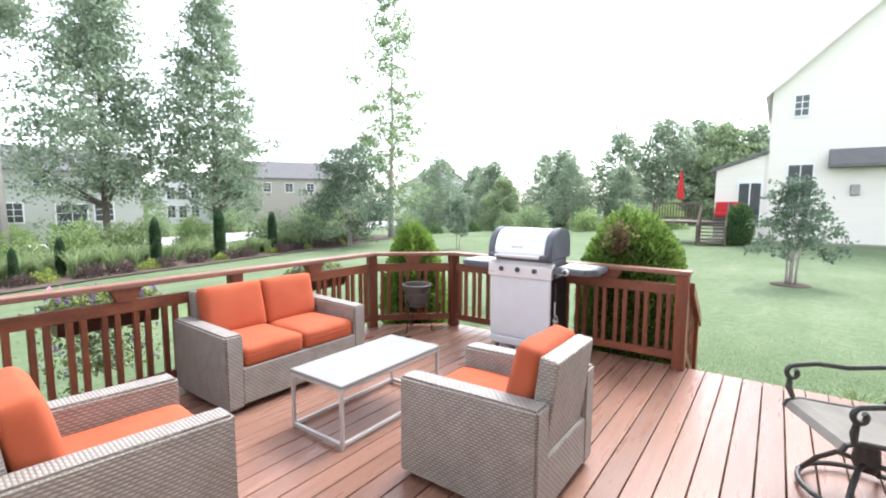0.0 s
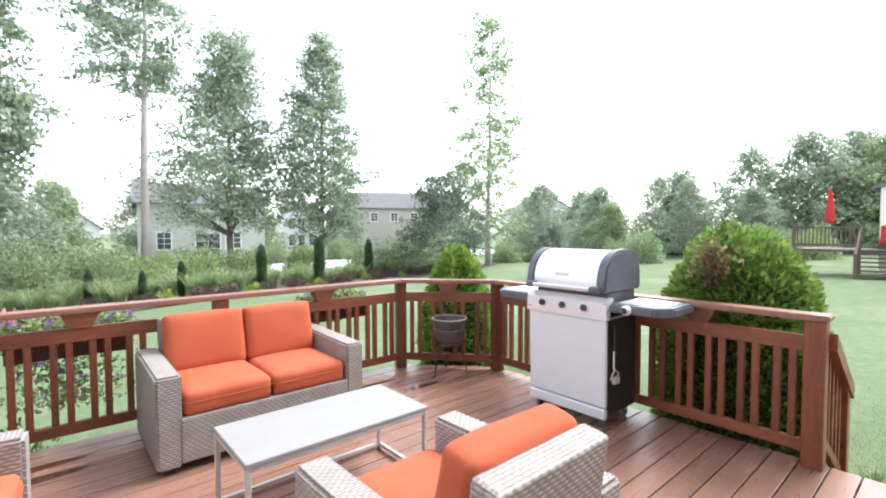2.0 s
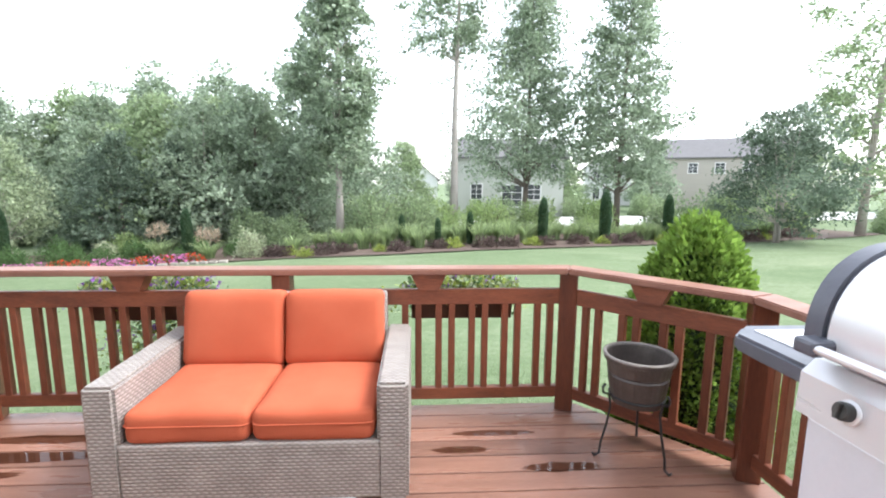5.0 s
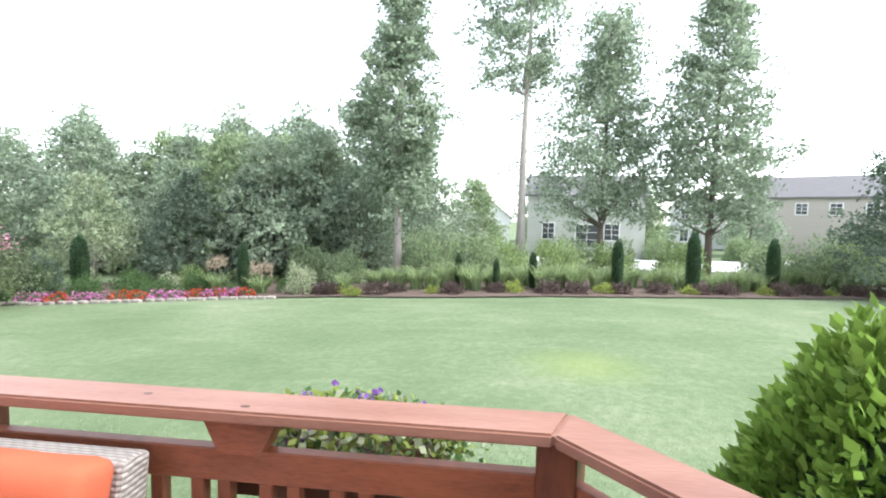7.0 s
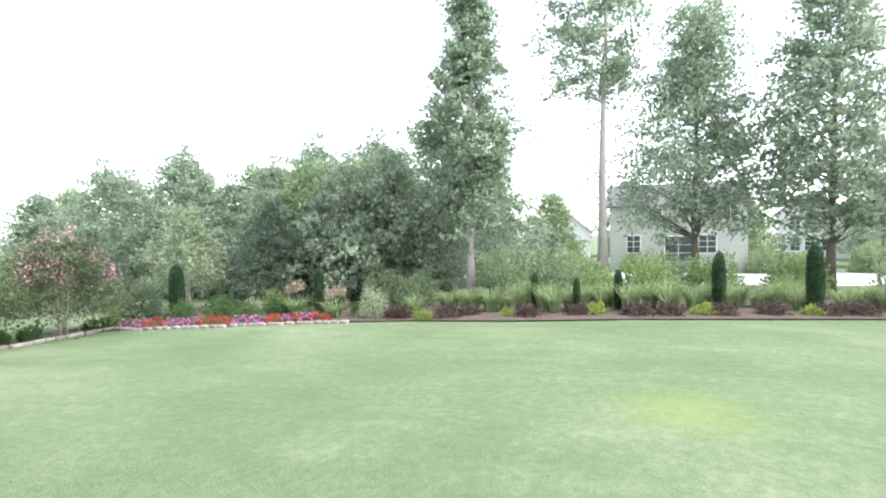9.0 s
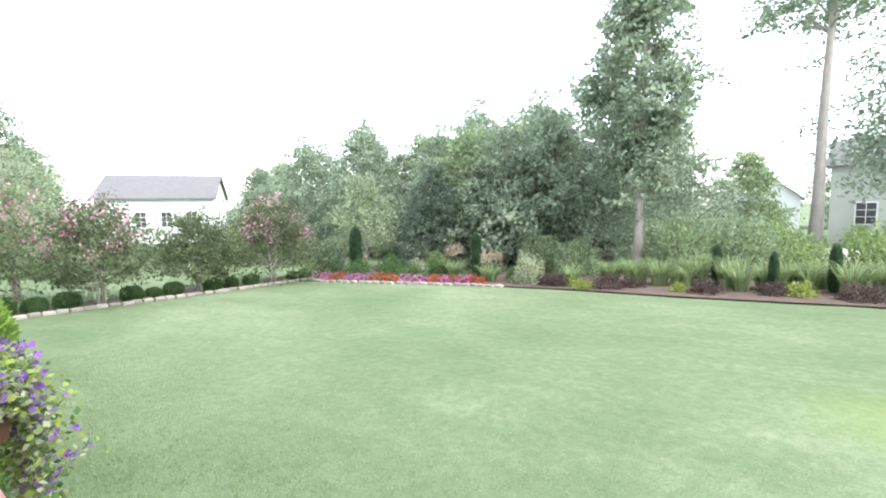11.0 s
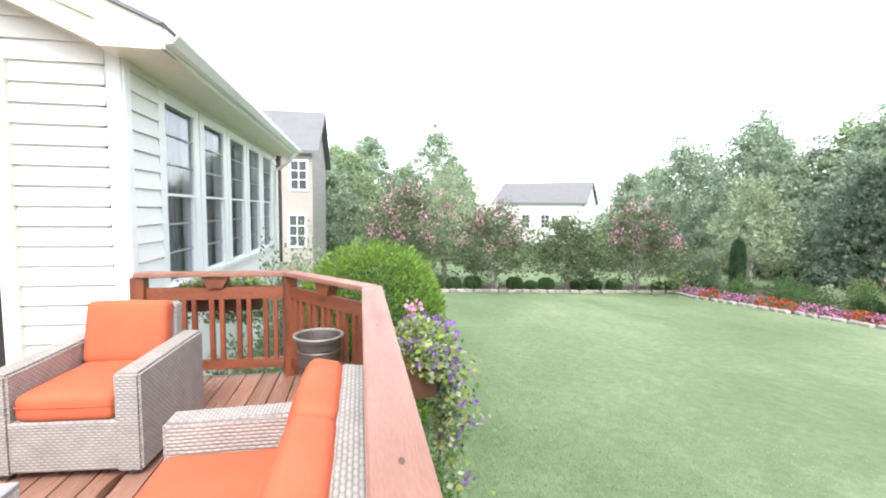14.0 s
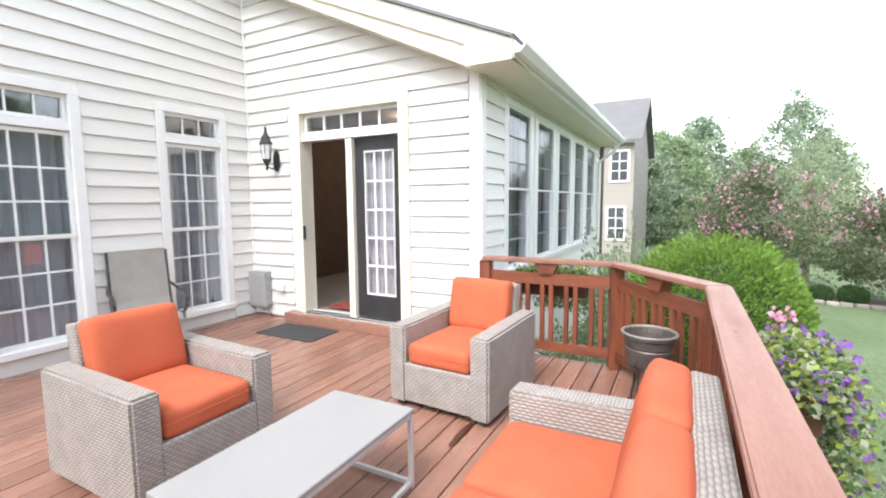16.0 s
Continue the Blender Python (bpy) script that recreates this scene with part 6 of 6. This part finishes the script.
def house(label, x, y, z0, rz, w, d, eave, rise, wallm, windows=(), gable_front=False, group="houses", overhang=0.35):
    """w along the front (local x), the front faces local +y; ridge along x, or along y for a gable front."""
    t = thing("house", label, "house", pose(x, y, 0, 0, 0, rz), group)
    bm = bmesh.new()
    if gable_front:
        prism(bm, [(-w / 2, z0), (w / 2, z0), (w / 2, eave), (0, eave + rise), (-w / 2, eave)], "y", -d, 0)
    else:
        prism(bm, [(-d, z0), (0, z0), (0, eave), (-d / 2, eave + rise), (-d, eave)], "x", -w / 2, w / 2)
    part("wall", bm, wallm, t)
    o, th = overhang, 0.16
    half = w / 2 if gable_front else d / 2
    k = rise / half
    for s in (-1, 1):
        poly = [(s * (half + o), eave - k * o), (0, eave + rise), (0, eave + rise + th), (s * (half + o), eave - k * o + th)]
        bm = bmesh.new()
        if gable_front:
            prism(bm, poly, "y", -d - o, o)
        else:
            prism(bm, [(p - d / 2, q) for p, q in poly], "x", -w / 2 - o, w / 2 + o)
        part("roof", bm, M_HROOF, t, "grey shingle roof")
    front = Matrix.Identity(4)
    for u, z, ww, hh in windows:
        house_window(t, front, u, z, ww, hh)
    return t


nb = house("peach two-storey house with gable end across the lawn", 5.1, 31.1, -0.9, 180, 11.2, 12, 7.6, 5.2, M_HPEACH, [(4.2, 2.15, 1.0, 2.7), (4.35, 6.55, 0.55, 1.0), (0.2, 6.55, 0.9, 1.4)], True)
for s_ in (-1, 1):
    bm = bmesh.new()
    prism(bm, [(s_ * 5.95, 7.27 - 0.25), (0, 12.8 - 0.25), (0, 12.8 + 0.17), (s_ * 5.95, 7.27 + 0.17)], "y", 0.352, 0.40)
    part("rake_board", bm, M_TRIM, nb)
    bm = bmesh.new()
    prism(bm, [(s_ * 5.94, 7.22), (0, 12.75), (0, 12.79), (s_ * 5.94, 7.26)], "y", -12.3, 0.35)
    part("soffit", bm, M_TRIM, nb)
part("foundation", a_box((0, 0.02, -0.75), (11.3, 0.1, 0.5)), M_STONE, nb)
bm = bmesh.new()
prism(bm, [(0.0, 4.25), (0.9, 3.45), (0.9, 3.3), (0.0, 3.3)], "x", -0.2, 3.1)
part("bay_roof", bm, M_HROOF, nb)
part("meter", a_box((2.0, 0.1, 2.2), (0.35, 0.2, 0.5), 0.02), M_GREYBOX, nb)
bm = bmesh.new()
prism(bm, [(5.59, -0.9), (8.0, -0.9), (8.0, 3.35), (5.59, 4.2)], "y", -6, -0.1)
part("annex", bm, M_HPEACH, nb, "low peach annex")
bm = bmesh.new()
prism(bm, [(5.59, 4.22), (8.3, 3.27), (8.3, 3.42), (5.59, 4.38)], "y", -6.2, 0.1)
part("annex_roof", bm, M_HROOF, nb)
dr = part("annex_door", a_box((6.35, -0.08, 1.55), (1.2, 0.06, 2.6)), M_TRIM, nb, "dark glazed double door")
part("door_glass", a_box((6.35, -0.04, 1.45), (1.0, 0.04, 2.3)), M_DARKPANE, dr)
part("mullion", a_box((6.35, -0.015, 1.45), (0.06, 0.03, 2.3)), M_TRIM, dr)
# the neighbour's raised deck
nd = thing("neighbour_deck", "raised grey-brown deck with railing and steps", "deck", pose(0, 0, 0))
part("platform", a_box((-3.75, 29.9, 0.45), (3.9, 2.3, 0.12)), M_NDECK, nd)
for px in (-5.65, -3.3, -1.95):
    part("post", a_box((px, 28.8, 0.45), (0.12, 0.12, 2.2)), M_NDECK, nd)
for zz in (1.5, 0.7):
    part("rail", a_box((-4.45, 28.8, zz), (2.3, 0.08, 0.09)), M_NDECK, nd)
    part("rail", a_box((-5.65, 29.9, zz), (0.08, 2.2, 0.09)), M_NDECK, nd)
for i in range(15):
    part("baluster", a_box((-5.5 + i * 0.145, 28.8, 1.1), (0.045, 0.045, 0.75)), M_NDECK, nd)
for i in range(6):
    part("step", a_box((-2.63, 27.45 + i * 0.26, -0.52 + 0.17 * i), (1.15, 0.27, 0.06)), M_NDECK, nd)
for px in (-3.25, -2.0):
    bm = bmesh.new()
    prism(bm, [(27.4, 0.25), (27.4, 0.38), (28.8, 1.5), (28.8, 1.37)], "x", px - 0.04, px + 0.04)
    part("stair_rail", bm, M_NDECK, nd)
    part("stair_post", a_box((px, 27.4, -0.15), (0.1, 0.1, 1.0)), M_NDECK, nd)
um = thing("patio_umbrella", "closed red patio umbrella on the neighbour's deck", "umbrella", pose(-4.55, 30.2, 0.51))
part("pole", tube(bmesh.new(), [(0, 0, 0), (0, 0, 2.95)], 0.025, 8), M_STEELPAINT, um)
part("canopy", lathe(bmesh.new(), [(0.10, 1.2), (0.20, 1.3), (0.16, 1.9), (0.09, 2.5), (0.02, 2.9)], 10), M_REDCLOTH, um, "folded red canopy")
so2 = thing("patio_sofa", "red cushioned patio sofa on the neighbour's deck", "patio sofa", pose(-2.2, 30.4, 0.51))
part("seat", a_box((0, 0, 0.35), (1.2, 0.6, 0.25), 0.05), M_REDCLOTH, so2)
part("backrest", a_box((0, 0.3, 0.75), (1.2, 0.2, 0.65), 0.06), M_REDCLOTH, so2)
part("frame", a_box((0, 0, 0.12), (1.25, 0.65, 0.22), 0.01), M_IRON, so2)
conifer_mound("arborvitae", "clipped columnar arborvitae by the neighbour's steps", "evergreen shrub", -1.45, 28.2, ground(-1.4, 28) - 0.02, 0.55, 2.15, 14, M_BOX, 3500, 0.11, "arborvitae", 2.2, 0.06)
house("beige two-storey house with white-trimmed windows", 3.15, -19.6, -2.2, 0, 9.2, 9, 4.35, 2.6, M_HBEIGE, [(-3.95, 3.1, 0.72, 1.35), (-3.85, 0.35, 0.72, 1.5), (-1.5, 3.1, 0.72, 1.35), (-1.5, 0.35, 0.72, 1.5)])
bh = house("white house with long grey roof beyond the crape myrtles", -26.0, -51.0, -2.8, -37, 11.5, 9, 2.6, 2.6, M_HWHITE, [(-3.5, 0.2, 1.0, 1.6), (-1.0, 0.2, 1.0, 1.6), (1.5, 0.2, 1.0, 1.6), (3.8, 0.2, 1.0, 1.6)])
house("grey-green two-storey house beyond the street", -45.2, 12.4, -1.9, -97, 10.2, 8, 3.9, 1.9, M_HGREEN, [(-3.9, 3.0, 0.9, 1.1), (-2.0, 3.0, 0.9, 1.1), (1.5, 3.0, 0.9, 1.1), (-2.3, 0.6, 1.2, 1.4), (-0.2, 0.2, 1.9, 2.0), (3.2, 0.6, 1.0, 1.4)])
house("white house with front gable beyond the street", -68.5, 31.8, -2.0, -108, 6.5, 10, 3.9, 2.4, M_HWHITE, [(-1.4, 2.6, 0.9, 1.6), (0.2, 2.6, 0.9, 1.6), (1.6, 2.6, 0.9, 1.6), (-1.4, 0.0, 0.9, 1.6), (0.2, 0.0, 0.9, 1.6), (1.6, 0.0, 0.9, 1.6)], True)
house("tan house with long roof beyond the street", -57.5, 41.5, -2.0, -120, 17, 9, 4.9, 2.5, M_HTAN, [(-3, 3.5, 1, 1.2), (0, 3.5, 1, 1.2), (3, 3.5, 1, 1.2)])
house("white house with dark gable roof beyond the street", -70.4, 2.5, -2.0, -88, 8, 9, 1.9, 3.4, M_HWHITE, [(-1.5, 0.3, 1.0, 1.5), (1.5, 0.3, 1.0, 1.5)], True)
house("pale house far along the street", -46, 68, -2.0, -35, 13, 9, 4.2, 2.6, M_HWHITE, [(-3, 3.0, 1, 1.2), (0, 3.0, 1, 1.2), (3, 3.0, 1, 1.2)])

# ---- lawn grass near the deck ----
rng = np.random.default_rng(3)
n = 150000
off = 0.12 + np.abs(rng.normal(0, 1.5, n))
side = rng.uniform(0, 1, n)
along = rng.uniform(-6, 9, n)
gxs = np.where(side < 0.7, RX - 0.15 - off, rng.uniform(-5, 4, n))
gys = np.where(side < 0.7, along, BY + 0.75 + off)
keep = np.hypot(gxs, gys) < 14
gp = np.stack([gxs, gys, np.array([ground(a, b) for a, b in zip(gxs, gys)])], axis=1)[keep]
ob = new("lawn_blades", leaf_mesh("lawn_blades", gp, 0.032, rng, M_BLADE, np.tile((0, 0, 0.8), (len(gp), 1)), 1.4, 0.16, 0.8))
tagged(ob, "short mown grass blades of the lawn", "grass", kind="stuff")

# ---- rain puddles on the deck ----
def puddle_material():
    m = bpy.data.materials.new("rain_water")
    m.use_nodes = True
    N, L = m.node_tree.nodes, m.node_tree.links
    t, g, mx = N.new("ShaderNodeBsdfTransparent"), N.new("ShaderNodeBsdfGlossy"), N.new("ShaderNodeMixShader")
    t.inputs[0].default_value = (0.62, 0.55, 0.5, 1)
    g.inputs["Roughness"].default_value = 0.04
    fr = N.new("ShaderNodeFresnel")
    fr.inputs["IOR"].default_value = 1.4
    L.new(fr.outputs[0], mx.inputs[0])
    L.new(t.outputs[0], mx.inputs[1])
    L.new(g.outputs[0], mx.inputs[2])
    L.new(mx.outputs[0], N["Material Output"].inputs["Surface"])
    return m


M_WATER = puddle_material()
for k, (px, py, a, b) in enumerate([(-3.45, 1.45, 0.05, 0.42), (-3.62, 1.50, 0.045, 0.36), (-3.30, 1.30, 0.04, 0.30), (-3.58, 3.95, 0.03, 0.24), (-3.25, 4.25, 0.04, 0.20), (-3.42, 3.75, 0.03, 0.16), (-1.6, 0.6, 0.05, 0.3), (-2.5, 1.74, 0.03, 0.17)]):
    bm = bmesh.new()
    vs = [bm.verts.new((px + a * math.cos(q) * (1 + 0.3 * noise.noise((k * 7, math.cos(q) * 2, math.sin(q) * 2))), py + b * math.sin(q) * (1 + 0.35 * noise.noise((k * 5 + 3, math.cos(q) * 3, math.sin(q) * 3))), 0.0015)) for q in [2 * math.pi * i / 28 for i in range(28)]]
    bm.faces.new(vs)
    tagged(part("puddle", bm, M_WATER), "thin rain puddle on the deck boards", "puddle", "puddles")
